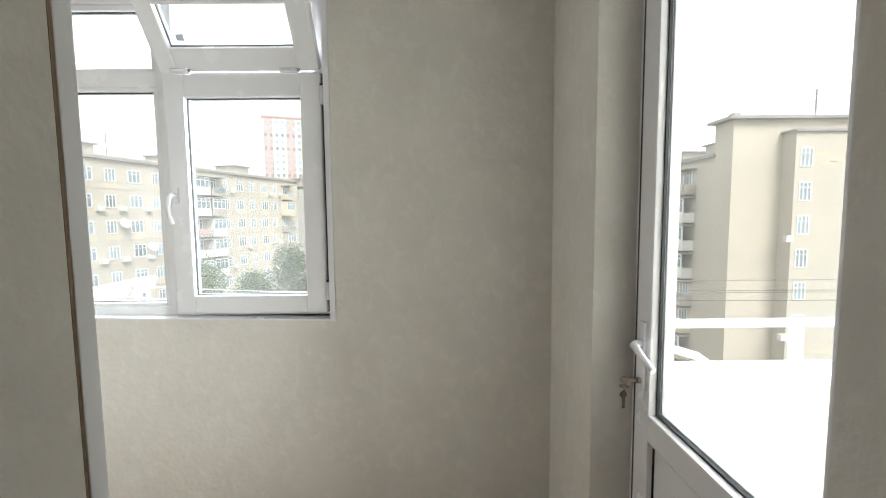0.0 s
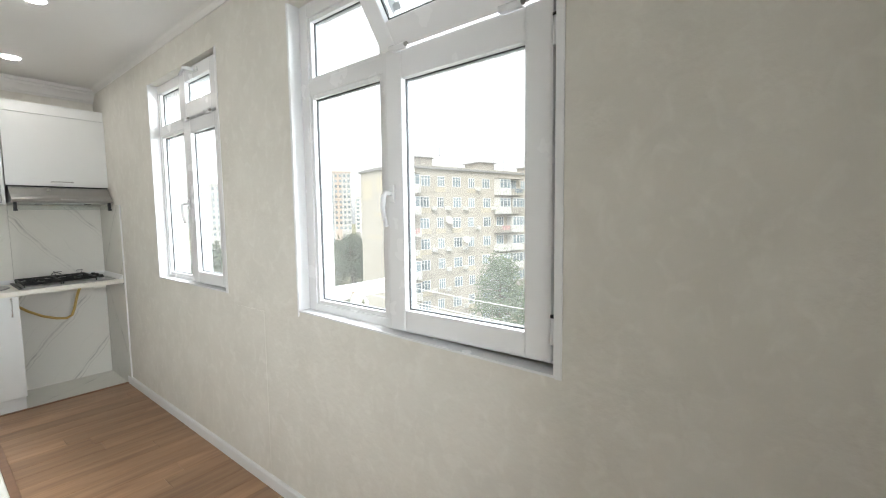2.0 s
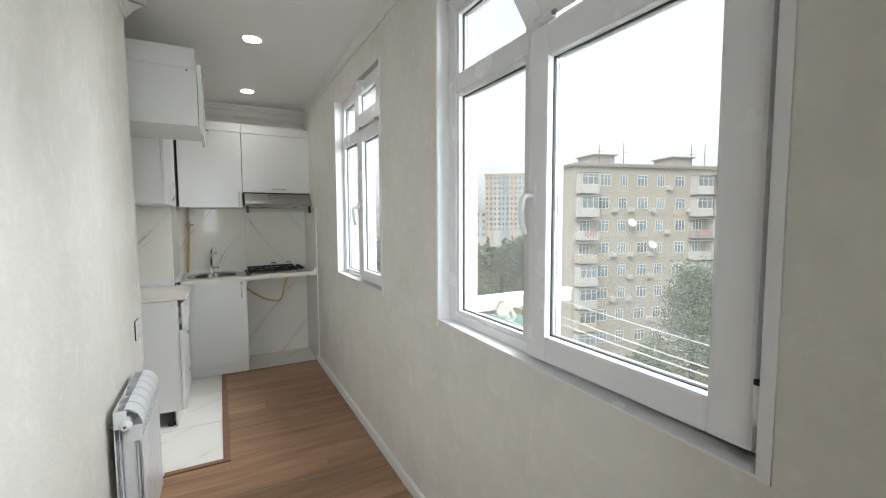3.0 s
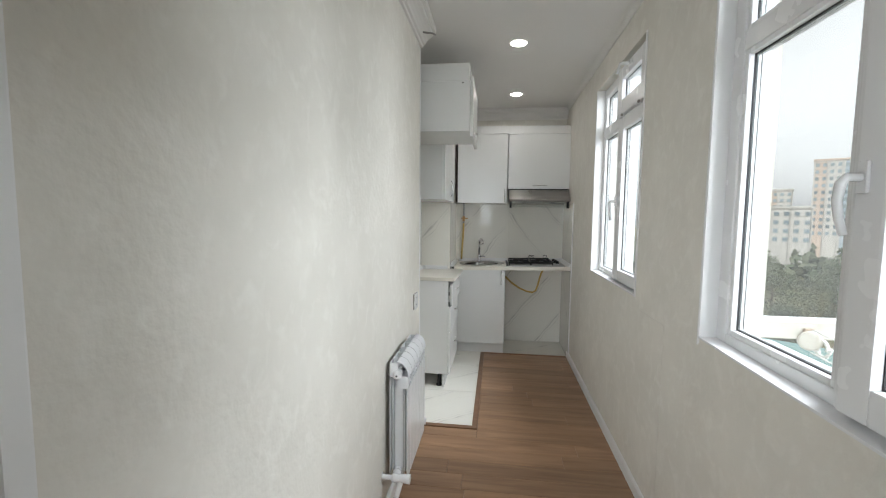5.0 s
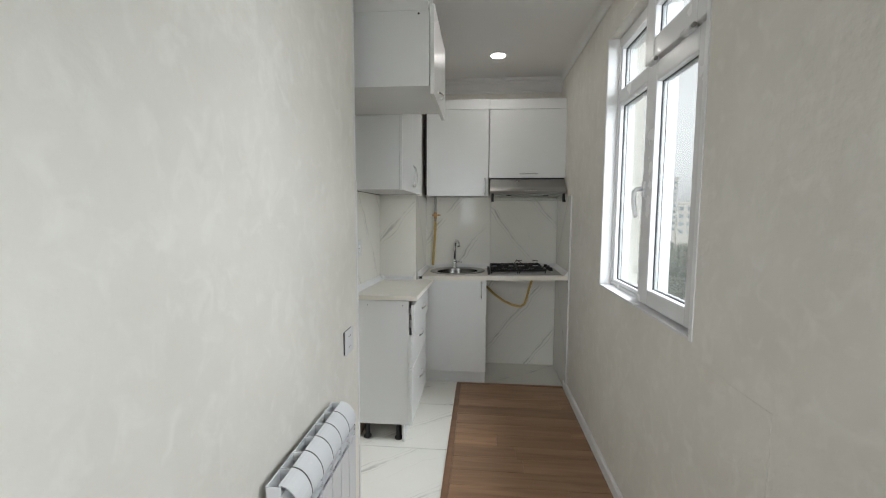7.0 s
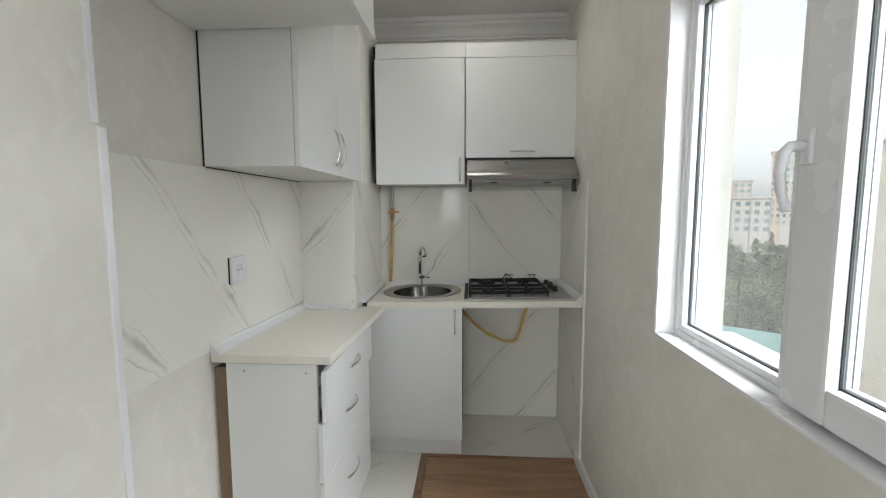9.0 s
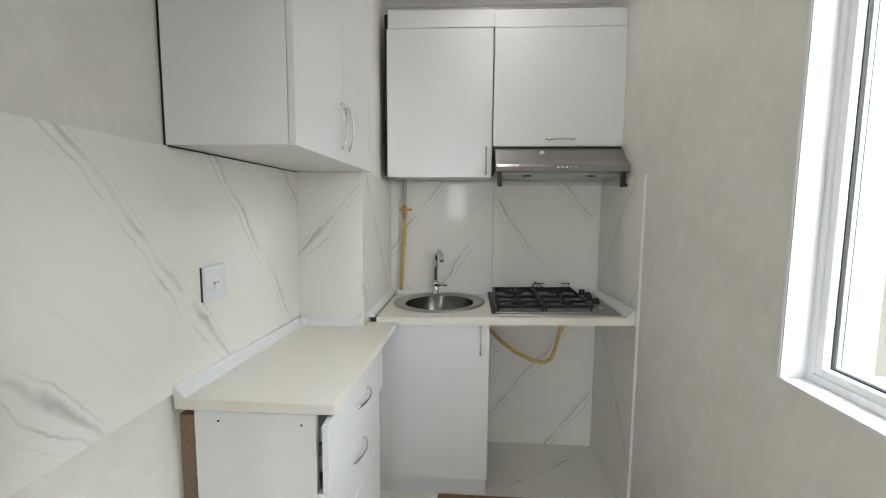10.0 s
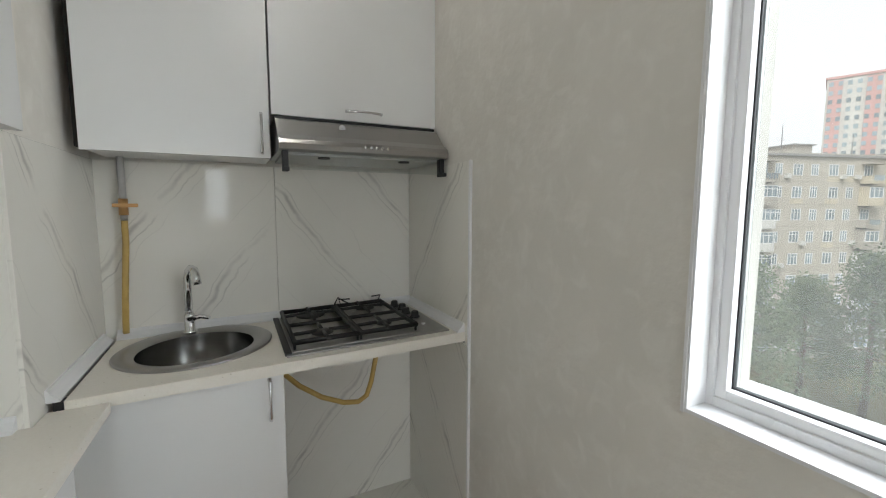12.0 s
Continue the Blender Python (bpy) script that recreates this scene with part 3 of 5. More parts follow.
# ---- balcony outside the door ----
structure("balcony_floor", B(0.62, 4.6, -1.0, 1.72, -0.22, -0.03), CREAM_RENDER)
PY = 1.46
structure("balcony_parapet", B(0.62, 4.6, PY, PY + 0.14, -0.05, 0.705), CREAM_RENDER, "cream rendered balcony parapet", "parapet")
structure("balcony_ledge", B(0.62, 4.6, PY - 0.012, PY + 0.18, 0.705, 0.735, 0.006), TRIM, "white painted ledge on the parapet", "ledge")
structure("balcony_end_wall", B(4.45, 4.6, -1.0, PY, -0.05, 0.72), CREAM_RENDER)
structure("balcony_side_wall", B(0.62, 4.6, -1.2, -1.0, -0.2, 2.9), CREAM_RENDER)
rail = thing("balcony_rail", (2.5, PY + 0.05, 0.735), "white painted steel railing on the balcony parapet", "railing")
part("handrail", tube(bmesh.new(), [(0.64, PY + 0.05, 0.972), (4.58, PY + 0.05, 0.972)], 0.020, 12), TRIM, rail)
part("lower_rail", tube(bmesh.new(), [(0.64, PY + 0.05, 0.79), (4.58, PY + 0.05, 0.79)], 0.012, 10), TRIM, rail)
for x in (1.49, 2.6, 3.7):
    part("rail_post", B(x - 0.019, x + 0.019, PY + 0.031, PY + 0.069, 0.735, 0.965, 0.003), TRIM, rail)
arm = bmesh.new()
tube(arm, [(0.66, PY + 0.12, 0.84), (0.80, PY + 0.12, 0.865), (0.95, PY + 0.12, 0.845), (1.10, PY + 0.12, 0.80), (1.16, PY + 0.12, 0.755)], 0.018, 10)
solid("bent_pipe", arm, TRIM, "bent white pipe standing on the balcony ledge", "pipe")

# ---- floor ----
tile_zone = (-4.60, -2.985, NICHE, 0.64)


def tile(name, parent, corners, thickness, normal, flip, shift):
    """A flat tile with its own edges. corners: origin, u and v spans. The UV's x runs across the veins."""
    o, u, v = (Vector(c) for c in corners)
    nrm = Vector(normal)
    bm = bmesh.new()
    quad = [o, o + u, o + u + v, o + v]
    eu, ev = u.normalized() * 0.0012, v.normalized() * 0.0012
    inner = [o + eu + ev, o + u - eu + ev, o + u + v - eu - ev, o + v + eu - ev]
    back = [bm.verts.new(p) for p in quad]
    low = [bm.verts.new(p + nrm * (thickness - 0.0012)) for p in quad]
    top = [bm.verts.new(p + nrm * thickness) for p in inner]
    for r0, r1 in ((back, low), (low, top)):
        for k in range(4):
            bm.faces.new((r0[k], r0[(k + 1) % 4], r1[(k + 1) % 4], r1[k]))
    bm.faces.new(top)
    bm.faces.new(back[::-1])
    lay = bm.loops.layers.uv.new("UVMap")
    un, vn = u.normalized(), v.normalized()
    for f in bm.faces:
        for lp in f.loops:
            a, b = (lp.vert.co - o).dot(un), (lp.vert.co - o).dot(vn)
            lp[lay].uv = (0.78 * a * flip[0] + 0.62 * b * flip[1] + shift, 0.62 * a * flip[0] - 0.78 * b * flip[1] + shift * 3.7)
    return part(name, bm, MARBLE, parent)


tiled = tagged(thing("floor_tiles", (-3.8, 0.33, 0), "cream marble-look porcelain floor tiles with grey veins", "floor tiles"), kind="structure")
G = 0.0015
for i, (a, b) in enumerate(((-2.985, -3.585), (-3.585, -4.185), (-4.185, -4.60))):
    tile("tile", tiled, ((b + G, NICHE, -0.02), (a - b - 2 * G, 0, 0), (0, 0.638 - NICHE, 0)), 0.021, (0, 0, 1), (1, 1), 0.17 * i + 0.07)
for i, (a, b) in enumerate(((COLUMN_Y, 0.86), (0.86, 1.54))):
    tile("tile", tiled, ((FAR, a + G, -0.02), (0.52, 0, 0), (0, b - a - 2 * G, 0)), 0.021, (0, 0, 1), (1, 1), 0.11 + 0.21 * i)
structure("threshold_long", B(-4.60, -2.985, 0.638, 0.676, -0.02, 0.008, 0.003), THRESHOLD, "brown strip between tile and laminate", "threshold")
structure("threshold_end", B(-3.015, -2.978, LEFT, 0.676, -0.02, 0.009, 0.003), THRESHOLD, "brown strip between tile and laminate", "threshold")
structure("threshold_hob", B(-4.612, -4.588, 0.64, WALL - 0.014, -0.02, 0.007, 0.003), THRESHOLD, "dark brown strip before the hob recess", "threshold")

floor = tagged(thing("floor", (-2, 0.9, 0), "warm brown oak laminate floor laid across the passage", "floor"), kind="structure")
rng = random.Random(4)
PLANK = 0.132


def plank(x0, x1, y0, y1):
    if y1 - y0 < 0.02 or x1 - x0 < 0.01:
        return
    bm = bmesh.new()
    box(bm, x0 + 0.0007, x1 - 0.0007, y0 + 0.0007, y1 - 0.0007, -0.02, 0.0)
    top = [e for e in bm.edges if all(v.co.z > -0.001 for v in e.verts)]
    bmesh.ops.bevel(bm, geom=top, offset=0.0012, segments=1, affect="EDGES")
    part("plank", bm, WOOD, floor)


k = 0
x = -4.588
while x < EAST:
    x1 = min(x + PLANK, EAST)
    lo = 0.676 if x1 < -2.97 else LEFT
    if x1 > -2.978 > x:
        lo = 0.676
    if x >= -0.566 - PLANK:
        lo = -1.2
    if x1 > -2.978 > x:
        plank(-2.978, x1, LEFT, 0.676)
    if x1 > -0.566 > x:
        plank(x, -0.566, LEFT, WALL)
        plank(-0.566, x1, -1.2, WALL)
    else:
        y = lo - rng.uniform(0.15, 1.1)
        while y < WALL:
            plank(x, x1, max(y, lo), min(y + 1.29, WALL))
            y += 1.29
    x = x1
structure("floor_back_room", B(-1.7, EAST, -1.7, -1.2, -0.02, 0.0), WOOD)
structure("floor_back_side", B(-1.7, -0.566, -1.2, -0.05, -0.02, 0.0), WOOD)


# ---- wall tiles of the kitchen ----
splash = tagged(thing("wall_tiles", (-4.8, 0.8, 0.95), "glossy cream marble-look wall tiles with grey diagonal veins", "wall tiles"), kind="structure")
TT = 1.595
# niche wall
tile("tile", splash, ((END - 0.004, NICHE, 0.955), (COLUMN_X - END + 0.006, 0, 0), (0, 0, TT - 0.955)), 0.009, (0, 1, 0), (1, 1), 0.03)
# column
tile("tile", splash, ((COLUMN_X, NICHE + 0.009, 0.885), (0, COLUMN_Y - NICHE - 0.009, 0), (0, 0, TT - 0.885)), 0.009, (1, 0, 0), (-1, 1), 0.17)
tile("tile", splash, ((COLUMN_X + 0.009, COLUMN_Y, 0.90), (FAR - COLUMN_X - 0.009, 0, 0), (0, 0, TT - 0.90)), 0.009, (0, 1, 0), (1, 1), -0.12)
# end wall above and below the worktop
for (a, b), (c, d), fl, sh in (((COLUMN_Y + 0.009, 0.915), (0.90, TT), (-1, 1), -0.19), ((0.918, WALL - 0.009), (0.90, TT), (1, 1), -0.01), ((0.86, WALL - 0.009), (0.0, 0.897), (-1, 1), -0.07), ((COLUMN_Y + 0.009, 0.857), (0.0, 0.897), (1, 1), 0.21)):
    tile("tile", splash, ((FAR, a, c), (0, b - a, 0), (0, 0, d - c)), 0.009, (1, 0, 0), fl, sh)
# window wall
tile("tile", splash, ((FAR + 0.009, WALL, 0.90), (-4.52 - FAR - 0.009, 0, 0), (0, 0, TT - 0.90)), 0.009, (0, -1, 0), (-1, 1), -0.04)
tile("tile", splash, ((FAR + 0.009, WALL, 0.0), (-4.52 - FAR - 0.009, 0, 0), (0, 0, 0.897)), 0.009, (0, -1, 0), (1, 1), 0.15)
structure("trim_tile_edge", B(-4.522, -4.512, WALL - 0.011, WALL, 0.0, TT + 0.003, 0.002), TRIM)


# ---- kitchen ----
def bow_handle(parent, a, b, out, depth=0.026):
    """A chrome bow handle from a to b that stands out along out."""
    a, b, out = Vector(a), Vector(b), Vector(out)
    pts, rad = [], []
    for i in range(13):
        t = i / 12
        pts.append(a.lerp(b, t) + out * (0.004 + depth * math.sin(math.pi * t) ** 0.7))
        rad.append(0.0042 + 0.0022 * abs(2 * t - 1) ** 2)
    return part("handle", tube(bmesh.new(), pts, rad, 8), CHROME, parent, "chrome bow handle")


def panel(name, parent, x0, x1, y0, y1, z0, z1, mat=None):
    return part(name, B(x0, x1, y0, y1, z0, z1, 0.0012, 1), mat or LACQUER, parent)


# upper cabinet on the end wall
UX = -4.830
uc = thing("wall_cabinet", (-4.97, 0.62, 1.60), "white melamine wall cabinet with one tall door, closed", "cabinet")
panel("body", uc, FAR + 0.001, UX - 0.019, 0.348, 0.888, 1.605, 2.425, CARCASS)
d = panel("door", uc, UX - 0.018, UX, 0.346, 0.884, 1.60, 2.340)
bow_handle(d, (UX, 0.858, 1.615), (UX, 0.858, 1.755), (1, 0, 0), 0.02)
panel("filler_panel", uc, UX - 0.016, UX - 0.002, 0.352, 0.892, 2.343, 2.427)
# dark strip paints the shade between cabinet and column
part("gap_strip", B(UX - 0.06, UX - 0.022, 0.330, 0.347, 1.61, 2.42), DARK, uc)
uh = thing("hood_cabinet", (-4.97, 1.22, 1.75), "white melamine wall cabinet with a lift-up door over the cooker hood", "cabinet")
panel("body", uh, FAR + 0.001, UX - 0.019, 0.892, 1.528, 1.755, 2.425, CARCASS)
d = panel("door", uh, UX - 0.018, UX, 0.892, 1.5395, 1.757, 2.335)
bow_handle(d, (UX, 1.158, 1.792), (UX, 1.302, 1.792), (1, 0, 0), 0.018)
panel("filler_panel", uh, UX - 0.016, UX - 0.003, 0.8925, 1.537, 2.338, 2.424)
# shade of the slit beside the window wall, put in as a dark strip
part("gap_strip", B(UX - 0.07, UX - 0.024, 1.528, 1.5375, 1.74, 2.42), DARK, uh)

# cooker hood
hood = thing("cooker_hood", (-4.9, 1.22, 1.60), "slim brushed-steel cooker hood with a glass visor", "cooker hood")
prof = [(FAR + 0.002, 1.62), (FAR + 0.002, 1.745), (UX + 0.002, 1.745), (UX + 0.035, 1.735), (UX + 0.10, 1.675), (UX + 0.135, 1.655), (UX + 0.145, 1.640), (UX + 0.140, 1.622), (UX + 0.12, 1.615)]
bm = bmesh.new()
extrude_profile(bm, [(a, b) for a, b in prof], (0, 0.902, 0), (1, 0, 0), (0, 0, 1), (0, 1, 0), 0.628)
part("hood_body", bm, STEEL, hood)
# black strip painting the shade between hood and cabinet
part("shadow_gap", B(UX - 0.03, UX + 0.006, 0.900, 1.532, 1.744, 1.754), BLACK, hood)
part("filter_panel", B(FAR + 0.03, UX + 0.10, 0.92, 1.515, 1.606, 1.616, 0.002), HOSE_PIPE, hood)
v = part("visor", B(UX + 0.118, UX + 0.123, 0.93, 1.50, 1.555, 1.618, 0.001), HOODGLASS, hood, "clear glass visor")
v.visible_shadow = False
for y in (0.912, 1.500):
    bm = bmesh.new()
    box(bm, UX + 0.100, UX + 0.128, y, y + 0.020, 1.552, 1.628, 0.003)
    box(bm, UX + 0.100, UX + 0.150, y, y + 0.020, 1.548, 1.562, 0.003)
    part("visor_bracket", bm, BLACK, hood, "black plastic bracket")
for i in range(5):
    part("button", lathe(bmesh.new(), (UX + 0.1385, 1.195 + 0.021 * i, 1.640), [(0.006, 0), (0.006, 0.008), (0.004, 0.010)], 10, "x"), CHROME, hood)
for y in (1.06, 1.37):
    part("hood_lamp", lathe(bmesh.new(), (UX + 0.07, y, 1.600), [(0.022, 0), (0.022, 0.008)], 16), BLACK, hood)
part("badge", lathe(bmesh.new(), (UX + 0.058, 1.13, 1.716), [(0.012, 0), (0.012, 0.004)], 14, "x"), CHROME, hood)

# base cabinet and worktop on the end wall
WT0, WT1 = 0.916, 0.952
base = thing("base_cabinet", (-4.85, 0.6, 0), "white melamine sink cabinet with one door on a recessed plinth", "cabinet")
panel("body", base, FAR + 0.012, -4.60, 0.312, 0.876, 0.10, 0.74, CARCASS)
panel("side_panel", base, FAR + 0.012, -4.60, 0.862, 0.8765, 0.74, WT0 - 0.016, CARCASS)
panel("top_rail", base, -4.63, -4.60, 0.34, 0.862, 0.74, WT0 - 0.026, CARCASS)
d = panel("door", base, -4.597, -4.579, 0.338, 0.880, 0.112, 0.896)
bow_handle(d, (-4.579, 0.838, 0.745), (-4.579, 0.838, 0.885), (1, 0, 0), 0.022)
panel("plinth", base, -4.638, -4.622, 0.335, 0.876, 0.001, 0.106)
part("side_edge", B(-4.99, -4.60, 0.877, 0.8785, 0.10, WT0 - 0.016), DARK, base)
wt = thing("end_worktop", (-4.83, 0.94, WT0), "cream laminate worktop with an inset sink and gas hob", "worktop")
SX, SY = -4.865, 0.622


def slab_with_hole(x0, x1, y0, y1, z0, z1, cx, cy, rx, ry):
    """A worktop slab with an oval cut out of it."""
    bm = bmesh.new()
    corners = [math.atan2(y - cy, x - cx) % 6.28318 for x in (x0, x1) for y in (y0, y1)]
    angles = sorted([6.28318 * k / 48 for k in range(48)] + corners)
    rings = []
    for z in (z1, z0):
        inner, outer = [], []
        for a in angles:
            c, s = math.cos(a), math.sin(a)
            inner.append(bm.verts.new((cx + rx * c, cy + ry * s, z)))
            t = min(((x1 if c > 0 else x0) - cx) / c if abs(c) > 1e-6 else 9, ((y1 if s > 0 else y0) - cy) / s if abs(s) > 1e-6 else 9)
            outer.append(bm.verts.new((cx + t * c, cy + t * s, z)))
        rings.append((inner, outer))
    (i1, o1), (i0, o0) = rings
    n = len(angles)
    for k in range(n):
        j = (k + 1) % n
        bm.faces.new((i1[k], o1[k], o1[j], i1[j]))
        bm.faces.new((i0[k], i0[j], o0[j], o0[k]))
        bm.faces.new((i1[k], i1[j], i0[j], i0[k]))
        bm.faces.new((o1[k], o0[k], o0[j], o1[j]))
    return bm


part("top", slab_with_hole(FAR + 0.010, -4.543, 0.346, 1.531, WT0, WT1, SX, SY, 0.20, 0.20), WORKTOP, wt)
STRIP = [(0, 0), (0.030, 0), (0.030, 0.006), (0.024, 0.010), (0.010, 0.024), (0.006, 0.034), (0, 0.034)]
part("upstand", extrude_profile(bmesh.new(), STRIP, (FAR + 0.010, 0.346, WT1), (1, 0, 0), (0, 0, 1), (0, 1, 0), 1.185), TRIM, wt, "white plastic upstand strip")
part("upstand", extrude_profile(bmesh.new(), STRIP, (FAR + 0.040, 0.309, WT1 - 0.0), (0, 1, 0), (0, 0, 1), (1, 0, 0), 0.535), TRIM, wt, "white plastic upstand strip")
part("upstand", extrude_profile(bmesh.new(), STRIP, (FAR + 0.040, 1.531, WT1), (0, -1, 0), (0, 0, 1), (1, 0, 0), 0.535), TRIM, wt, "white plastic upstand strip")
part("end_cap", B(-4.575, -4.541, 1.531, 1.541, 0.905, 0.955, 0.002), BLACK, wt)
part("end_cap", B(-4.575, -4.545, 0.322, 0.344, 0.905, 0.952, 0.002), BLACK, wt)

# sink
sink = thing("sink", (SX, SY, WT1), "oval stainless steel sink set into the worktop", "sink")
bm = bmesh.new()
lathe(bm, (SX, SY, WT1), [(0.245, 0.0), (0.246, 0.004), (0.240, 0.008), (0.215, 0.007), (0.190, 0.002), (0.183, -0.004)], 56, "z", 0.98, 1.0, open_top=True)
bmesh.ops.delete(bm, geom=[f for f in bm.faces if len(f.verts) > 4], context="FACES")
part("rim", bm, STEEL, sink)
# bowl coloured darker than the rim to paint the reflected dark room
bm = bmesh.new()
lathe(bm, (SX, SY, WT1), [(0.183, -0.004), (0.181, -0.02), (0.172, -0.10), (0.15, -0.135), (0.03, -0.142), (0.028, -0.150)], 56, "z", 0.98, 1.0, open_top=True)
part("bowl", bm, BOWL_STEEL, sink, "steel bowl, coloured darker for its dark reflections")
part("drain", lathe(bmesh.new(), (SX, SY, WT1 - 0.139), [(0.034, -0.004), (0.034, 0.001), (0.022, 0.0005), (0.02, -0.003)], 24), CHROME, sink)
for i in range(3):
    part("overflow_hole", lathe(bmesh.new(), (SX - 0.172, SY + 0.09 + 0.014 * i, WT1 - 0.03), [(0.004, 0), (0.004, 0.004)], 10, "x"), BLACK, sink)
tap = thing("tap", (-5.055, 0.585, WT1), "chrome swan-neck tap with a lever", "tap")
part("spout", tube(bmesh.new(), [(-5.055, 0.585, WT1 + 0.07), (-5.055, 0.585, WT1 + 0.19), (-5.052, 0.586, WT1 + 0.222), (-5.038, 0.592, WT1 + 0.248), (-5.012, 0.603, WT1 + 0.262), (-4.982, 0.614, WT1 + 0.258), (-4.962, 0.622, WT1 + 0.238), (-4.955, 0.626, WT1 + 0.205)], [0.014, 0.014, 0.014, 0.014, 0.014, 0.014, 0.0145, 0.015], 14), CHROME, tap)
part("tap_body", lathe(bmesh.new(), (-5.055, 0.585, WT1 + 0.004), [(0.026, 0), (0.026, 0.006), (0.019, 0.010), (0.018, 0.06), (0.020, 0.068), (0.014, 0.078)], 20), CHROME, tap)
part("tap_lever", tube(bmesh.new(), [(-5.052, 0.598, WT1 + 0.058), (-5.040, 0.625, WT1 + 0.066), (-5.025, 0.655, WT1 + 0.060)], [0.011, 0.009, 0.007], 10), CHROME, tap)

# hob
hob = thing("gas_hob", (-4.86, 1.19, WT1), "stainless steel four-burner gas hob with black iron grates", "hob")
HX0, HX1, HY0, HY1, HZ = -5.105, -4.585, 0.893, 1.487, WT1
bm = bmesh.new()
box(bm, HX0, HX1, HY0, HY1, HZ, HZ + 0.006, 0.003)
box(bm, HX0 + 0.025, HX1 - 0.025, HY0 + 0.02, HY1 - 0.115, HZ + 0.004, HZ + 0.009, 0.003)
part("hob_plate", bm, STEEL, hob)
part("hob_rim", B(HX0 - 0.004, HX1 - 0.012, HY0 - 0.004, HY0 + 0.018, HZ + 0.001, HZ + 0.010, 0.003), IRON, hob)
BURN = [(-4.985, 1.03, 0.056), (-4.715, 1.03, 0.036), (-4.985, 1.265, 0.038), (-4.715, 1.265, 0.027)]
for bx, by, br in BURN:
    b1 = part("burner", lathe(bmesh.new(), (bx, by, HZ + 0.008), [(br + 0.022, 0), (br + 0.018, 0.006), (br + 0.004, 0.010), (br + 0.002, 0.018), (br - 0.004, 0.020)], 28), STEEL, hob)
    part("burner_cap", lathe(bmesh.new(), (bx, by, HZ + 0.028), [(br + 0.002, 0), (br + 0.003, 0.004), (br - 0.003, 0.009), (0.004, 0.010)], 28), IRON, b1)
for gy0, gy1 in ((HY0 + 0.03, HY0 + 0.245), (HY0 + 0.258, HY0 + 0.470)):
    bm = bmesh.new()
    gz = HZ + 0.034
    tube(bm, [(HX0 + 0.04, gy0, gz), (HX1 - 0.04, gy0, gz), (HX1 - 0.04, gy1, gz), (HX0 + 0.04, gy1, gz)], 0.0100, 6, closed=True)
    my = (gy0 + gy1) / 2
    for bx in (-4.985, -4.715):
        tube(bm, [(bx - 0.10, my, gz + 0.002), (bx - 0.022, my, gz + 0.004)], 0.0065, 6)
        tube(bm, [(bx + 0.022, my, gz + 0.004), (bx + 0.10, my, gz + 0.002)], 0.0065, 6)
        tube(bm, [(bx, gy0, gz + 0.002), (bx, my - 0.022, gz + 0.004)], 0.0065, 6)
        tube(bm, [(bx, my + 0.022, gz + 0.004), (bx, gy1, gz + 0.002)], 0.0065, 6)
    tube(bm, [((HX0 + HX1) / 2, gy0, gz), ((HX0 + HX1) / 2, gy1, gz)], 0.0075, 6)
    for cx in (HX0 + 0.045, HX1 - 0.045):
        for cy in (gy0, gy1):
            tube(bm, [(cx, cy, HZ + 0.006), (cx, cy, gz)], 0.005, 6)
    part("grate", bm, IRON, hob)
bm = bmesh.new()
# a loose coffee-pot ring that stands on the far grate
gz = HZ + 0.041
for sgn in (-1, 1):
    tube(bm, [(-5.02, 1.255 + sgn * 0.03, gz), (-5.03, 1.255 + sgn * 0.085, gz), (-5.03, 1.255 + sgn * 0.095, gz + 0.030), (-5.01, 1.255 + sgn * 0.05, gz + 0.032)], 0.0035, 6)
tube(bm, [(-5.045, 1.14, gz), (-5.05, 1.16, gz + 0.034), (-4.99, 1.20, gz + 0.012)], 0.0035, 6)
tube(bm, [(-4.97, 1.20, gz + 0.002), (-4.97, 1.32, gz + 0.002)], 0.0035, 6)
solid("pot_ring", bm, IRON, "loose black wire pan support on the hob grate", "pan support")
for i in range(4):
    kx = -5.04 + 0.075 * i
    kn = part("knob", lathe(bmesh.new(), (kx, HY1 - 0.062 + 0.012 * (i % 2), HZ + 0.006), [(0.021, 0), (0.021, 0.004), (0.017, 0.007), (0.015, 0.024), (0.012, 0.027)], 20), IRON, hob, "black plastic knob")
part("igniter", lathe(bmesh.new(), (-4.70, HY1 - 0.06, HZ + 0.006), [(0.008, 0), (0.008, 0.006)], 12), TRIM, hob)

# the end worktop leans a little towards the corner
for o in (wt, sink, tap, hob):
    for c in o.children_recursive:
        for v in c.data.vertices:
            v.co.z += (v.co.y - 1.545) * 0.0205
for v in bpy.data.objects["pot_ring"].data.vertices:
    v.co.z += (v.co.y - 1.545) * 0.0205

# gas pipe, valve and hoses
gas = thing("gas_pipe", (-5.07, 0.40, WT1), "grey gas pipe with a brass valve and a yellow rubber hose", "gas pipe")
part("pipe", tube(bmesh.new(), [(-5.075, 0.398, 1.62), (-5.075, 0.398, 1.45)], 0.012), HOSE_PIPE, gas)
bm = tube(bmesh.new(), [(-5.075, 0.398, 1.455), (-5.075, 0.398, 1.395)], [0.015, 0.015], 8)
tube(bm, [(-5.075, 0.398, 1.430), (-5.045, 0.404, 1.430)], 0.008, 8)
box(bm, -5.048, -5.040, 0.372, 0.448, 1.424, 1.437, 0.002)
part("valve", bm, BRASS, gas, "brass gas valve")
part("hose_clip", tube(bmesh.new(), [(-5.075, 0.398, 1.402), (-5.075, 0.398, 1.375)], 0.0115, 12), STEEL, gas)
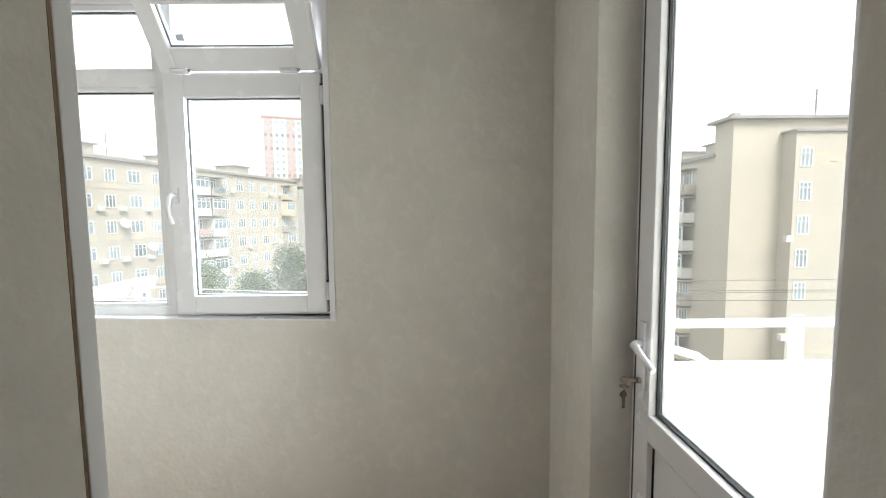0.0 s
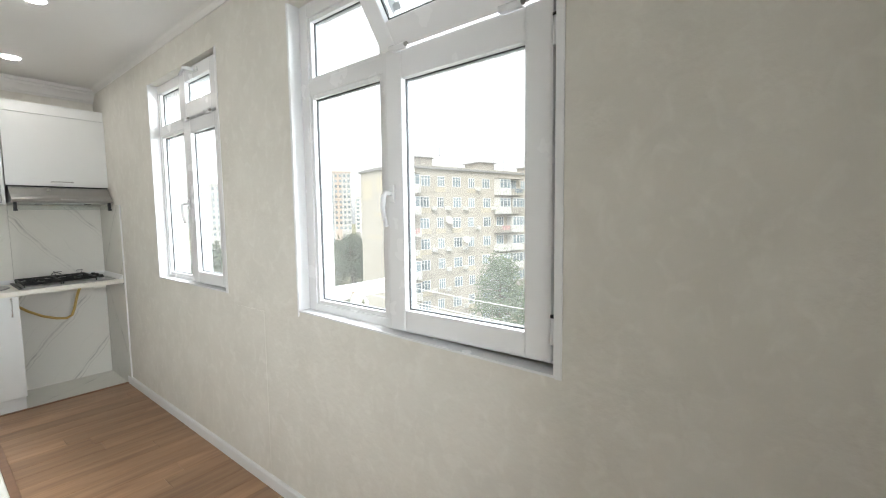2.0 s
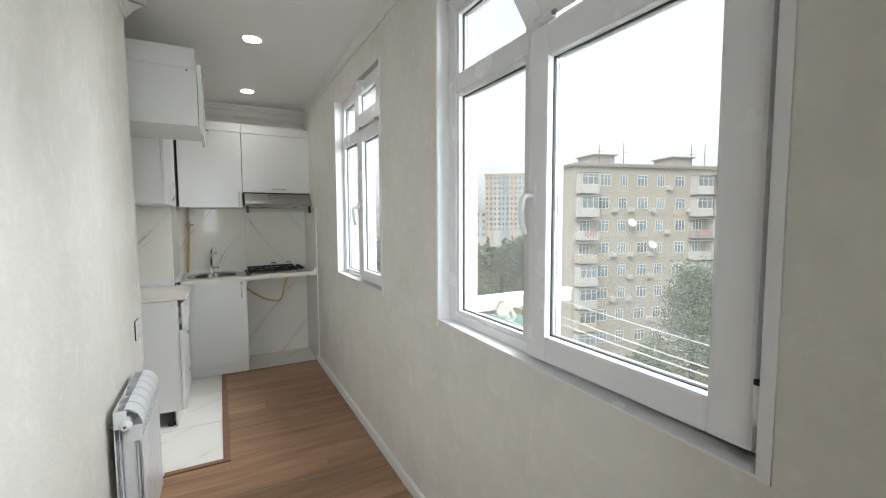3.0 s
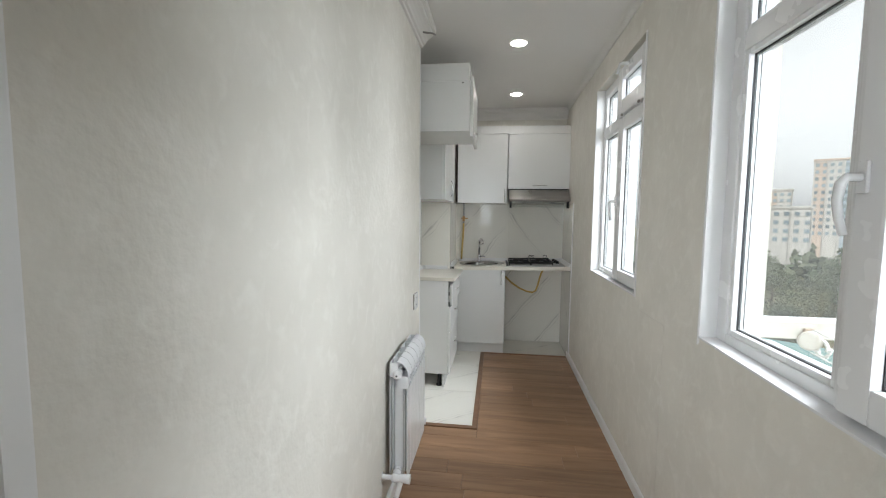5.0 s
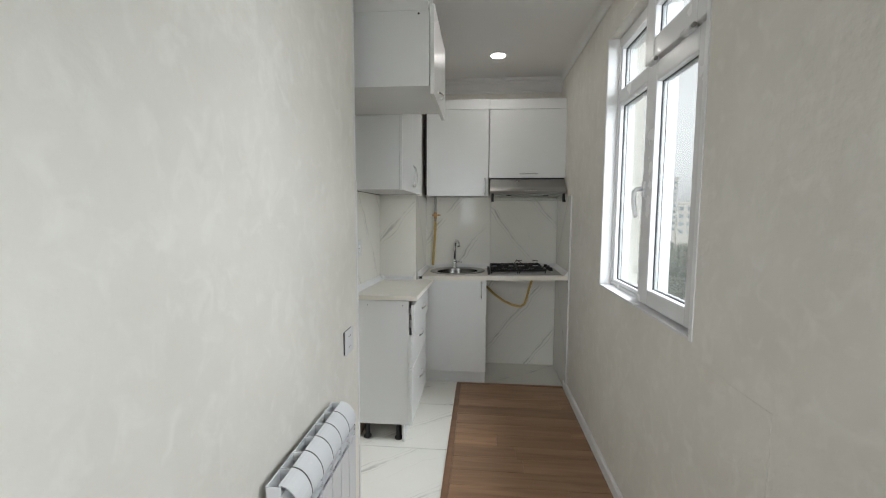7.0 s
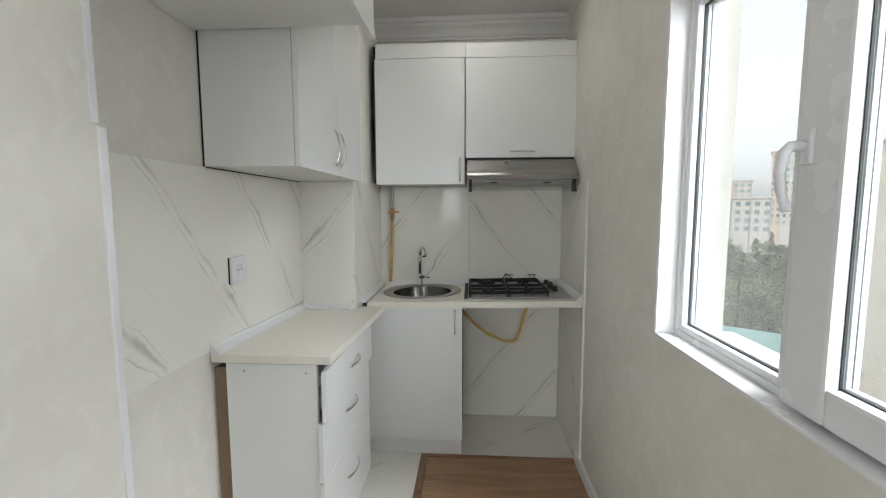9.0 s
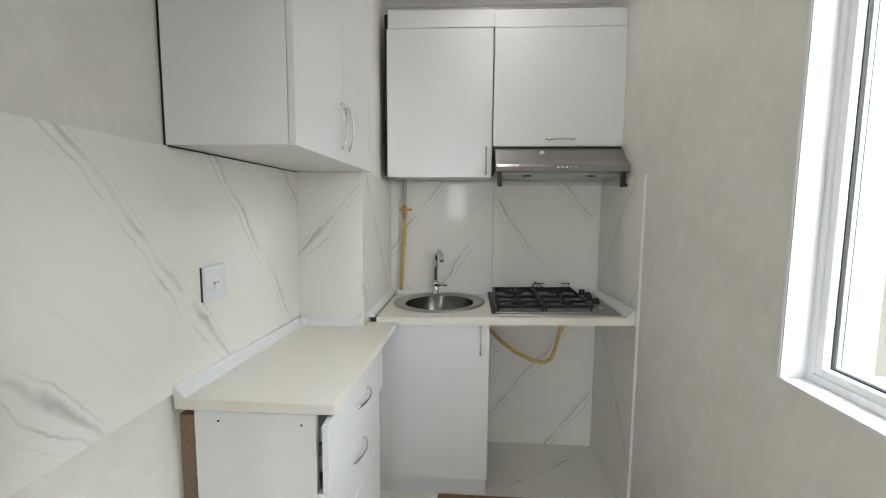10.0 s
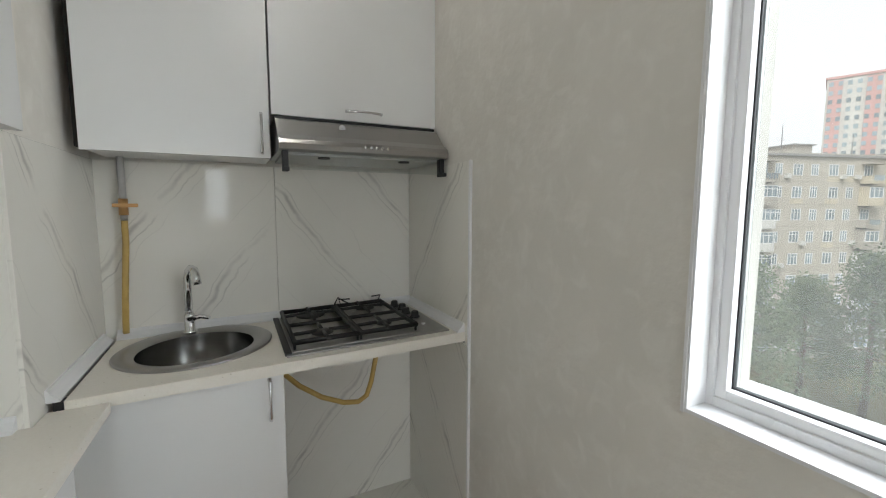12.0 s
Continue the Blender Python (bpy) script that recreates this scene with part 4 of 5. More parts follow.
part("hose", tube(bmesh.new(), [(-5.075, 0.398, 1.385), (-5.074, 0.398, 1.30), (-5.072, 0.392, 1.20), (-5.072, 0.385, 1.10), (-5.074, 0.380, 1.0), (-5.078, 0.378, 0.955)], 0.011), HOSE, gas, "yellow rubber hose")
hose = tube(bmesh.new(), [(-4.95, 0.86, 0.80), (-4.90, 0.90, 0.775), (-4.85, 0.96, 0.725), (-4.82, 1.04, 0.675), (-4.80, 1.12, 0.645), (-4.80, 1.18, 0.635), (-4.80, 1.215, 0.655), (-4.80, 1.235, 0.71), (-4.80, 1.25, 0.78), (-4.82, 1.27, 0.84), (-4.85, 1.30, 0.90), (-4.86, 1.31, 0.918)], 0.010)
solid("gas_hose", hose, HOSE, "yellow rubber gas hose sagging below the hob", "hose")

# drawer unit and its worktop along the niche
LC0, LC1 = 0.915, 0.944
DX0, DX1 = -4.30, -3.645
dr = thing("drawer_unit", (-3.95, 0.25, 0), "white melamine drawer unit with three drawers, the top one ajar", "drawers")
bm = bmesh.new()
box(bm, DX1 - 0.018, DX1, 0.064, 0.390, 0.115, LC0 - 0.003, 0.001, 1)
part("side_panel", bm, LACQUER, dr)
part("screw_cap", lathe(bmesh.new(), (DX1, 0.13, 0.885), [(0.0028, 0), (0.0028, 0.0015)], 8, "x"), DARK, dr)
part("screw_cap", lathe(bmesh.new(), (DX1, 0.352, 0.882), [(0.0028, 0), (0.0028, 0.0015)], 8, "x"), DARK, dr)
panel("side_panel", dr, DX0, DX0 + 0.018, 0.064, 0.390, 0.115, 0.884)
panel("bottom_panel", dr, DX0 + 0.018, DX1 - 0.018, 0.064, 0.390, 0.115, 0.133, CARCASS)
panel("back_panel", dr, DX0 + 0.018, DX1 - 0.018, 0.064, 0.070, 0.133, 0.88, CHIPBOARD)
for z0, z1, out, hz in ((0.705, 0.890, 0.016, 0.812), (0.482, 0.701, 0.0, 0.625), (0.118, 0.478, 0.0, 0.335)):
    f = panel("drawer_front", dr, DX0 + 0.002, DX1 + 0.010, 0.393 + out, 0.411 + out, z0, z1)
    hy = 0.411 + out
    bow_handle(f, (-3.96 - 0.075, hy, hz), (-3.96 + 0.075, hy, hz), (0, 1, 0), 0.022)
    part("drawer_box", B(DX0 + 0.03, DX1 - 0.032, 0.10, 0.392 + out, z0 + 0.03, z1 - 0.03), CARCASS, f)
part("runner", B(DX1 - 0.032, DX1 - 0.018, 0.10, 0.405, 0.79, 0.82, 0.002), STEEL, dr)
panel("plinth", dr, DX0 + 0.01, DX1 - 0.004, 0.345, 0.361, 0.001, 0.114)
for fx in (-3.69, -4.2):
    for fy in (0.11, 0.315):
        part("foot", lathe(bmesh.new(), (fx, fy, 0.0), [(0.026, 0), (0.026, 0.012), (0.016, 0.02), (0.015, 0.10), (0.024, 0.108), (0.024, 0.116)], 14), BLACK, dr, "black plastic foot")
part("raw_edge", B(DX1 - 0.45, DX1 - 0.02, NICHE + 0.004, 0.062, 0.0, 0.888), CHIPBOARD, dr, "raw brown chipboard behind the unit")
lt = thing("side_worktop", (-4.0, 0.23, LC0), "cream laminate worktop over the drawers", "worktop")
part("top", B(COLUMN_X + 0.010, -3.638, NICHE + 0.010, 0.442, LC0, LC1, 0.004), WORKTOP, lt)
part("top_end", B(-4.538, COLUMN_X + 0.011, 0.313, 0.442, LC0 - 0.0, LC1 - 0.001, 0.003), WORKTOP, lt)
part("upstand", extrude_profile(bmesh.new(), STRIP, (COLUMN_X + 0.04, NICHE + 0.009, LC1), (0, 1, 0), (0, 0, 1), (1, 0, 0), 0.783), TRIM, lt, "white plastic upstand strip")
part("upstand", extrude_profile(bmesh.new(), STRIP, (COLUMN_X + 0.009, NICHE + 0.04, LC1), (1, 0, 0), (0, 0, 1), (0, 1, 0), 0.242), TRIM, lt, "white plastic upstand strip")
part("corner_piece", lathe(bmesh.new(), (COLUMN_X + 0.032, NICHE + 0.032, LC1), [(0.022, 0), (0.020, 0.02), (0.010, 0.034)], 12), TRIM, lt)

for c in lt.children:
    for v in c.data.vertices:
        v.co.z += (v.co.x + 3.64) * 0.040

# wall cabinets along the niche
u1 = thing("corner_cabinet", (-4.06, 0.17, 1.595), "white melamine two-door wall cabinet over the drawers", "cabinet")
panel("body", u1, COLUMN_X + 0.004, -3.663, NICHE + 0.010, 0.331, 1.596, 2.425)
for a, b, hx in ((-4.447, -4.053, -4.084), (-4.050, -3.664, -4.016)):
    d = panel("door", u1, a, b, 0.333, 0.351, 1.594, 2.34)
    bow_handle(d, (hx, 0.351, 1.632), (hx, 0.351, 1.777), (0, 1, 0), 0.022)
# dark strips paint the shade behind and under the cabinet
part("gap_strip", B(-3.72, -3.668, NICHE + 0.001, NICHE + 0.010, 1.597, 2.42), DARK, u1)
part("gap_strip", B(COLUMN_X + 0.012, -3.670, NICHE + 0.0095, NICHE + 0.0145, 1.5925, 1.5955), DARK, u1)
u2 = thing("deep_wall_cabinet", (-3.38, 0.3, 2.037), "deep white melamine wall cabinet under the ceiling", "cabinet")
panel("body", u2, -3.655, -3.100, NICHE + 0.002, 0.584, 2.037, 2.368)
panel("filler_panel", u2, -3.653, -3.102, NICHE + 0.004, 0.578, 2.370, 2.485)
d = panel("door", u2, -3.668, -3.100, 0.588, 0.607, 2.000, 2.395)
bow_handle(d, (-3.36, 0.607, 2.045), (-3.24, 0.607, 2.045), (0, 1, 0), 0.02)
part("screw_cap", lathe(bmesh.new(), (-3.100, 0.535, 2.355), [(0.005, 0), (0.005, 0.002)], 8, "x"), DARK, u2)

# sockets
sk = thing("wall_socket", (-3.82, 0.016, 1.22), "white plastic wall socket standing proud of the tiles", "socket")
part("back_box", B(-3.868, -3.770, 0.015, 0.022, 1.168, 1.268), DARK, sk)
bm = bmesh.new()
box(bm, -3.870, -3.768, 0.022, 0.032, 1.166, 1.270, 0.003)
part("face_plate", bm, PVC, sk)
part("socket_ring", lathe(bmesh.new(), (-3.819, 0.032, 1.218), [(0.025, -0.003), (0.025, 0.002), (0.0215, 0.003), (0.0205, 0.0012), (0.0, 0.0010)], 24, "y"), TRIM, sk)
for dx in (-0.009, 0.009):
    part("pin_hole", lathe(bmesh.new(), (-3.819 + dx, 0.0325, 1.218), [(0.0028, 0), (0.0028, 0.0015)], 8, "y"), BLACK, sk)
sw = thing("double_socket", (-2.84, LEFT, 0.91), "white plastic double wall socket on the plaster wall", "socket")
# dark backing paints the shadow strip along the plate's edge
part("back_box", B(-2.888, -2.792, LEFT, LEFT + 0.006, 0.862, 0.960), DARK, sw)
part("face_plate", B(-2.890, -2.790, LEFT + 0.006, LEFT + 0.012, 0.860, 0.962, 0.002), PVC, sw)
for hz in (0.888, 0.934):
    for dx in (-0.010, 0.010):
        part("pin_hole", lathe(bmesh.new(), (-2.84 + dx, LEFT + 0.0118, hz), [(0.0030, 0), (0.0030, 0.0008)], 8, "y"), BLACK, sw)

# radiator
rad = thing("radiator", (-2.36, 0.33, 0.17), "white aluminium sectional radiator hung low on the plaster wall", "radiator")
SEC, N = 0.080, 6
RX1, RZ0, RZ1 = -2.100, 0.19, 0.770
RY0, RY1 = 0.290, 0.378
ARC = [(RY1 + 0.004 - 0.056 * (1 - math.cos(0.5 * math.pi * q / 9)), RZ1 - 0.072 + 0.072 * math.sin(0.5 * math.pi * q / 9)) for q in range(10)]
for i in range(N):
    xa, xb = RX1 - SEC * (i + 1) + 0.0027, RX1 - SEC * i - 0.0027
    xm = (xa + xb) / 2
    bm = bmesh.new()
    box(bm, xa, xb, RY1 - 0.005, RY1, RZ0, RZ1 - 0.128, 0.002)
    # curved top plate, 3 mm thick
    loop = ARC + [(y - 0.0022, z - 0.0022) for y, z in reversed(ARC)]
    extrude_profile(bm, loop, (xa, 0, 0), (0, 1, 0), (0, 0, 1), (1, 0, 0), xb - xa)
    # open cells before and behind the top plate
    for zz in (RZ1 - 0.110, RZ1 - 0.091, RZ1 - 0.072):
        box(bm, xa, xb, RY1 - 0.046, RY1 + 0.001, zz, zz + 0.002)
    for xs_ in (xa, xb - 0.0018):
        box(bm, xs_, xs_ + 0.0018, RY1 - 0.046, RY1, RZ1 - 0.130, RZ1 - 0.072)
        box(bm, xs_, xs_ + 0.0018, RY0 + 0.001, RY1 - 0.046, RZ1 - 0.075, RZ1 - 0.006)
    box(bm, xa, xb, RY0, RY0 + 0.003, RZ0 + 0.02, RZ1 - 0.006, 0.001, 1)
    # water way, fins and the plate behind
    box(bm, xm - 0.012, xm + 0.012, RY0 + 0.020, RY1 - 0.026, RZ0, RZ1 - 0.085, 0.008)
    box(bm, xm - 0.001, xm + 0.001, RY0 + 0.002, RY1 - 0.004, RZ0 + 0.02, RZ1 - 0.132)
    box(bm, xa + 0.012, xb - 0.012, RY1 - 0.018, RY1 - 0.016, RZ0 + 0.02, RZ1 - 0.132)
    box(bm, xa + 0.008, xb - 0.008, RY0 + 0.014, RY0 + 0.016, RZ0 + 0.02, RZ1 - 0.085)
    for zz in (RZ1 - 0.062, RZ0 + 0.03):
        lathe(bm, (xa - 0.001, (RY0 + RY1) / 2 - 0.006, zz), [(0.018, 0), (0.018, xb - xa + 0.002)], 16, "x")
    part("section", bm, RADIATOR, rad)
    if i:
        # shade of the deep gap between sections, put in as a black strip
        slit_shade = [(y - 0.0006, z - 0.0006) for y, z in ARC]
        slit_shade += [(y - 0.004, z - 0.004) for y, z in reversed(ARC)]
        part("joint", extrude_profile(bmesh.new(), slit_shade, (xb, 0, 0), (0, 1, 0), (0, 0, 1), (1, 0, 0), 0.0054), BLACK, rad, "black strip painting the shade between sections")
cy = (RY0 + RY1) / 2 - 0.006
bm = lathe(bmesh.new(), (RX1 - 0.004, cy, RZ1 - 0.062), [(0.022, 0), (0.022, 0.008), (0.013, 0.010), (0.013, 0.022), (0.010, 0.024)], 14, "x")
part("plug", bm, PVC, rad)
part("plug_hole", lathe(bmesh.new(), (RX1 + 0.0195, cy, RZ1 - 0.062), [(0.005, 0), (0.005, 0.001)], 8, "x"), BLACK, rad)
bm = lathe(bmesh.new(), (RX1 - 0.004, cy, RZ0 + 0.03), [(0.022, 0), (0.022, 0.008), (0.014, 0.010), (0.014, 0.034)], 14, "x")
lathe(bm, (RX1 + 0.038, cy + 0.030, RZ0 + 0.03), [(0.018, -0.045), (0.020, -0.03), (0.016, -0.01), (0.020, 0.012), (0.022, 0.042)], 14, "y")
lathe(bm, (RX1 + 0.038, LEFT, RZ0 + 0.03), [(0.022, 0), (0.012, 0.004), (0.012, 0.05)], 12, "y")
part("valve", bm, PVC, rad, "white radiator valve")
bm = lathe(bmesh.new(), (RX1 - N * SEC - 0.040, cy + 0.02, RZ0 + 0.03), [(0.018, -0.03), (0.016, 0.0), (0.020, 0.03)], 14, "y")
lathe(bm, (RX1 - N * SEC - 0.040, cy, RZ0 + 0.03), [(0.013, 0), (0.013, 0.045)], 12, "x")
lathe(bm, (RX1 - N * SEC - 0.040, LEFT, RZ0 + 0.03), [(0.012, 0), (0.012, 0.05)], 12, "y")
part("valve", bm, PVC, rad, "white radiator valve")
part("feed_pipe", tube(bmesh.new(), [(RX1 + 0.038, cy + 0.028, RZ0 + 0.02), (RX1 + 0.050, cy + 0.010, RZ0 - 0.05), (RX1 + 0.075, LEFT + 0.030, 0.0)], 0.013, 12), PVC, rad, "white plastic feed pipe to the floor")
for xx in (RX1 - 0.08, RX1 - 0.40):
    part("wall_bracket", B(xx - 0.006, xx + 0.006, LEFT, cy, RZ1 - 0.095, RZ1 - 0.083, 0.001), STEEL, rad)

# ceiling lamps
for lx, ly in ((-3.25, 0.905), (-4.48, 0.943)):
    lamp = thing("ceiling_light", (lx, ly, TOP), "round recessed LED ceiling light, switched on", "ceiling light", "recessed ceiling lights")
    part("rim", lathe(bmesh.new(), (lx, ly, TOP - 0.006), [(0.050, 0.002), (0.052, 0.0), (0.060, 0.0), (0.062, 0.003), (0.062, 0.006)], 36), TRIM, lamp)
    part("diffuser", lathe(bmesh.new(), (lx, ly, TOP - 0.008), [(0.050, 0.0), (0.051, 0.002), (0.051, 0.007)], 36), LED, lamp)
# small pipe collar between cornice and cabinet
solid("ceiling_hook", tube(bmesh.new(), [(-2.80, LEFT + 0.05, 2.565), (-2.80, LEFT + 0.11, 2.555), (-2.83, LEFT + 0.12, 2.560)], 0.006, 8), STEEL, "small metal hook in the cornice", "hook")
# wallpaper patch seam on the window wall
structure("wall_patch", B(-2.515, -2.19, WALL - 0.0015, WALL + 0.001, 0.07, 0.975), PLASTER)


# ---- outside ----
GROUND = -18.5
RENDER = material("pale_stone_render", (0.51, 0.468, 0.405), 0.9, alt=(0.45, 0.415, 0.36), scale=0.35, spread=0.5, bump=0.3, bscale=6)
RENDER2 = material("ochre_render", (0.51, 0.462, 0.39), 0.9, alt=(0.45, 0.41, 0.35), scale=0.3, spread=0.5, bump=0.3, bscale=5)
PATCH = material("pale_render_patch", (0.58, 0.52, 0.41), 0.9, grain=0.1, scale=0.7)
CONCRETE = material("stained_concrete", (0.44, 0.41, 0.36), 0.9, alt=(0.34, 0.31, 0.27), scale=0.8, bump=0.3, bscale=8)
BALCONY_WHITE = material("white_balcony_sheet", (0.66, 0.65, 0.62), 0.7, grain=0.14, scale=1.2)
ROOFING = material("grey_roofing", (0.32, 0.31, 0.30), 0.9, grain=0.2, scale=0.5)
PANE_FAR = material("far_window_glass", (0.30, 0.36, 0.40), 0.12, grain=0.3, scale=0.6, random_value=0.35)
FRAME_FAR = material("far_window_frame", (0.74, 0.74, 0.73), 0.5, grain=0.05, scale=2)
AC_WHITE = material("air_conditioner_white", (0.62, 0.61, 0.58), 0.6, grain=0.1, scale=3)
ASPHALT = material("asphalt", (0.10, 0.098, 0.094), 0.9, alt=(0.14, 0.135, 0.125), scale=0.4, bump=0.3, bscale=10)
GRASS = material("dry_grass", (0.115, 0.135, 0.06), 0.95, alt=(0.22, 0.18, 0.10), scale=0.06, bump=0.4, bscale=3)
# tower tints are paled in the base colour to suggest distance haze
TOWER_WHITE = material("tower_white", (0.62, 0.60, 0.57), 0.8, grain=0.08, scale=0.1)
TOWER_ORANGE = material("tower_orange", (0.64, 0.52, 0.44), 0.8, grain=0.1, scale=0.1)
TOWER_PINK = material("tower_pink", (0.60, 0.36, 0.34), 0.8, grain=0.1, scale=0.1)
TOWER_BLUE = material("tower_blue", (0.42, 0.49, 0.55), 0.6, grain=0.1, scale=0.1)
# leaf greens lightened too, with haze put into the colour
LEAF = material("pine_needles", (0.125, 0.165, 0.095), 0.85, alt=(0.18, 0.215, 0.13), scale=0.9, spread=0.4, random_value=0.2)
LEAF_FAR = material("park_leaves", (0.095, 0.120, 0.075), 0.9, alt=(0.15, 0.15, 0.10), scale=0.15, spread=0.4, random_value=0.35)
BARK = material("bark", (0.14, 0.10, 0.07), 0.95, grain=0.3, scale=6)
TEAL = material("teal_roof", (0.20, 0.32, 0.31), 0.6, grain=0.1, scale=0.5)
CARWHITE = material("car_paint_white", (0.72, 0.72, 0.72), 0.2, grain=0.03, scale=2, coat=0.6)
CABLE = material("grey_cable", (0.16, 0.15, 0.15), 0.7, grain=0.1, scale=5)
LINE = material("white_clothes_line", (0.66, 0.65, 0.62), 0.6, grain=0.1, scale=8)

gb = bmesh.new()
box(gb, -900, 900, -900, 1500, GROUND - 1, GROUND)
structure("ground", gb, GRASS)
structure("road", B(-90, 60, 14, 33, GROUND - 0.5, GROUND + 0.02), ASPHALT)
structure("own_building", B(-30, 0.60, -12, OUT, GROUND, -0.26), CREAM_RENDER)
structure("own_building_upper", B(-30, 4.6, -12, OUT - 0.002, 2.91, 9), CREAM_RENDER)
structure("own_building_side", B(-30, FAR - 0.21, -12, OUT - 0.001, -0.26, 2.91), CREAM_RENDER)
structure("own_building_east", B(0.60, 4.6, -12, 1.715, GROUND, -0.24), CREAM_RENDER)


class Block:
    """A building on its own axes: o is a front corner, u runs along the front, n points out of it."""

    def __init__(self, name, o, heading, label, category="apartment building", group=""):
        self.o = Vector((*o, 0))
        a = radians(heading)
        self.u, self.n = Vector((math.cos(a), math.sin(a), 0)), Vector((math.sin(a), -math.cos(a), 0))
        self.root = thing(name, (o[0], o[1], GROUND), label, category, group)

    def add(self, bm, u0, u1, n0, n1, z0, z1):
        m = Matrix.Identity(4)
        for k, ax in enumerate((self.u, self.n, Vector((0, 0, 1)))):
            for r in range(3):
                m[r][k] = ax[r]
        m.translation = self.o
        c = Matrix.Translation(((u0 + u1) / 2, (n0 + n1) / 2, (z0 + z1) / 2)) @ Matrix.Diagonal((abs(u1 - u0), abs(n1 - n0), abs(z1 - z0), 1))
        bmesh.ops.create_cube(bm, size=1, matrix=m @ c)
        return bm

    def part(self, name, u0, u1, n0, n1, z0, z1, mat, parent=None, label=""):
        return part(name, self.add(bmesh.new(), u0, u1, n0, n1, z0, z1), mat, parent or self.root, label)

    def window(self, u, z, w=1.5, h=1.45, n=0.0):
        """White frame with three lights, set in the front."""
        bm = bmesh.new()
        self.add(bm, u, u + w, n - 0.03, n + 0.05, z, z + 0.09)
        self.add(bm, u, u + w, n - 0.03, n + 0.05, z + h - 0.09, z + h)
        for a in (0.0, w / 3 - 0.03, 2 * w / 3 - 0.03, w - 0.08):
            self.add(bm, u + a, u + a + 0.09, n - 0.03, n + 0.055, z, z + h)
        self.add(bm, u, u + w, n - 0.03, n + 0.05, z + h * 0.68, z + h * 0.68 + 0.07)
        f = part("window", bm, FRAME_FAR, self.root)
        self.part("pane", u + 0.05, u + w - 0.05, n - 0.02, n + 0.02, z + 0.05, z + h - 0.05, PANE_FAR, f)
        return f


def apartment_block(name, o, heading, length, depth, roof, storeys, seed, label, bay_cols=(), mat=RENDER):
    """A Soviet-era slab: rows of windows, boxed-in balconies in some columns, air conditioners and dishes."""
    r = random.Random(seed)
    b = Block(name, o, heading, label)
    b.part("wall", 0, length, -depth, 0, GROUND, roof, mat)
    b.part("roof", -0.25, length + 0.25, -depth - 0.25, 0.3, roof, roof + 0.28, ROOFING)
    b.part("parapet", 0.3, length - 0.3, -depth + 0.3, -0.2, roof + 0.28, roof + 0.5, CONCRETE)
    for k in range(3):
        u = length * (0.12 + 0.3 * k)
        h = b.part("roof_hut", u, u + 3.2, -depth * 0.7, -depth * 0.35, roof + 0.7, roof + 2.0, CONCRETE)
        b.part("hut_roof", u - 0.3, u + 3.5, -depth * 0.7 - 0.3, -depth * 0.35 + 0.3, roof + 2.0, roof + 2.15, ROOFING, h)
    for k in range(6):
        u = r.uniform(1, length - 1)
        m = b.part("antenna", u, u + 0.06, -2.0, -1.94, roof + 0.6, roof + r.uniform(2.5, 4.5), CABLE)
        b.part("antenna_bar", u - 0.5, u + 0.56, -2.0, -1.94, roof + 2.2, roof + 2.25, CABLE, m)
    storey = 2.82
    pitch = 2.75
    cols = int((length - 0.8) / pitch)
    for s in range(storeys):
        z = roof - 2.35 - s * storey
        b.part("floor_band", 0.05, length - 0.05, -0.05, 0.02, z - 0.78, z - 0.73, CONCRETE)
        for c in range(cols):
            u = 0.7 + c * pitch
            if c in bay_cols:
                col = r.choice((BALCONY_WHITE, BALCONY_WHITE, CONCRETE, PATCH))
                bal = b.part("balcony", u - 0.35, u + 2.2, -0.05, 1.15, z - 0.95, z + 0.05, col)
                b.part("balcony_roof", u - 0.4, u + 2.25, -0.05, 1.2, z + 1.52, z + 1.62, CONCRETE, bal)
                if r.random() < 0.75:
                    b.window(u - 0.2, z + 0.05, 2.25, 1.42, 1.08)
                    b.part("balcony_cheek", u - 0.33, u - 0.27, -0.05, 1.1, z + 0.05, z + 1.55, col, bal)
                else:
                    b.window(u + 0.1, z + 0.05, 1.5, 1.4)
                    bm = bmesh.new()
                    for q in range(5):
                        b.add(bm, u + 0.2 + 0.35 * q, u + 0.45 + 0.35 * q, 1.18, 1.2, z - 0.5 - 0.1 * (q % 2), z + 0.1)
                    part("laundry", bm, r.choice((TOWER_PINK, TOWER_BLUE, PANE_FAR, BALCONY_WHITE)), bal)
                continue
            w = 1.5 if c % 2 else 1.15
            b.window(u + r.uniform(-0.1, 0.2), z + r.uniform(-0.03, 0.03), w, 1.45)
            if r.random() < 0.35:
                b.part("air_conditioner", u + w + 0.25, u + w + 1.0, 0.0, 0.35, z - 0.35, z + 0.2, AC_WHITE)
            if r.random() < 0.07:
                q = b.o + b.u * (u + w + 0.5) + b.n * 0.55 + Vector((0, 0, z + 1.1))
                bm = bmesh.new()
                tilt = Vector((r.uniform(-0.6, 0.2), 0, 0.35)) + b.n
                rot = tilt.to_track_quat("Z", "Y").to_matrix().to_4x4()
                lathe(bm, (0, 0, 0), [(0.02, -0.10), (0.3, -0.06), (0.55, 0.06), (0.53, 0.07), (0.28, -0.04), (0.02, -0.08)], 14)
                bmesh.ops.transform(bm, matrix=Matrix.Translation(q) @ rot, verts=bm.verts[:])
                part("satellite_dish", bm, FRAME_FAR, b.root)
                part("dish_arm", tube(bmesh.new(), [q, q - b.n * 0.55], 0.03, 6), CABLE, b.root)
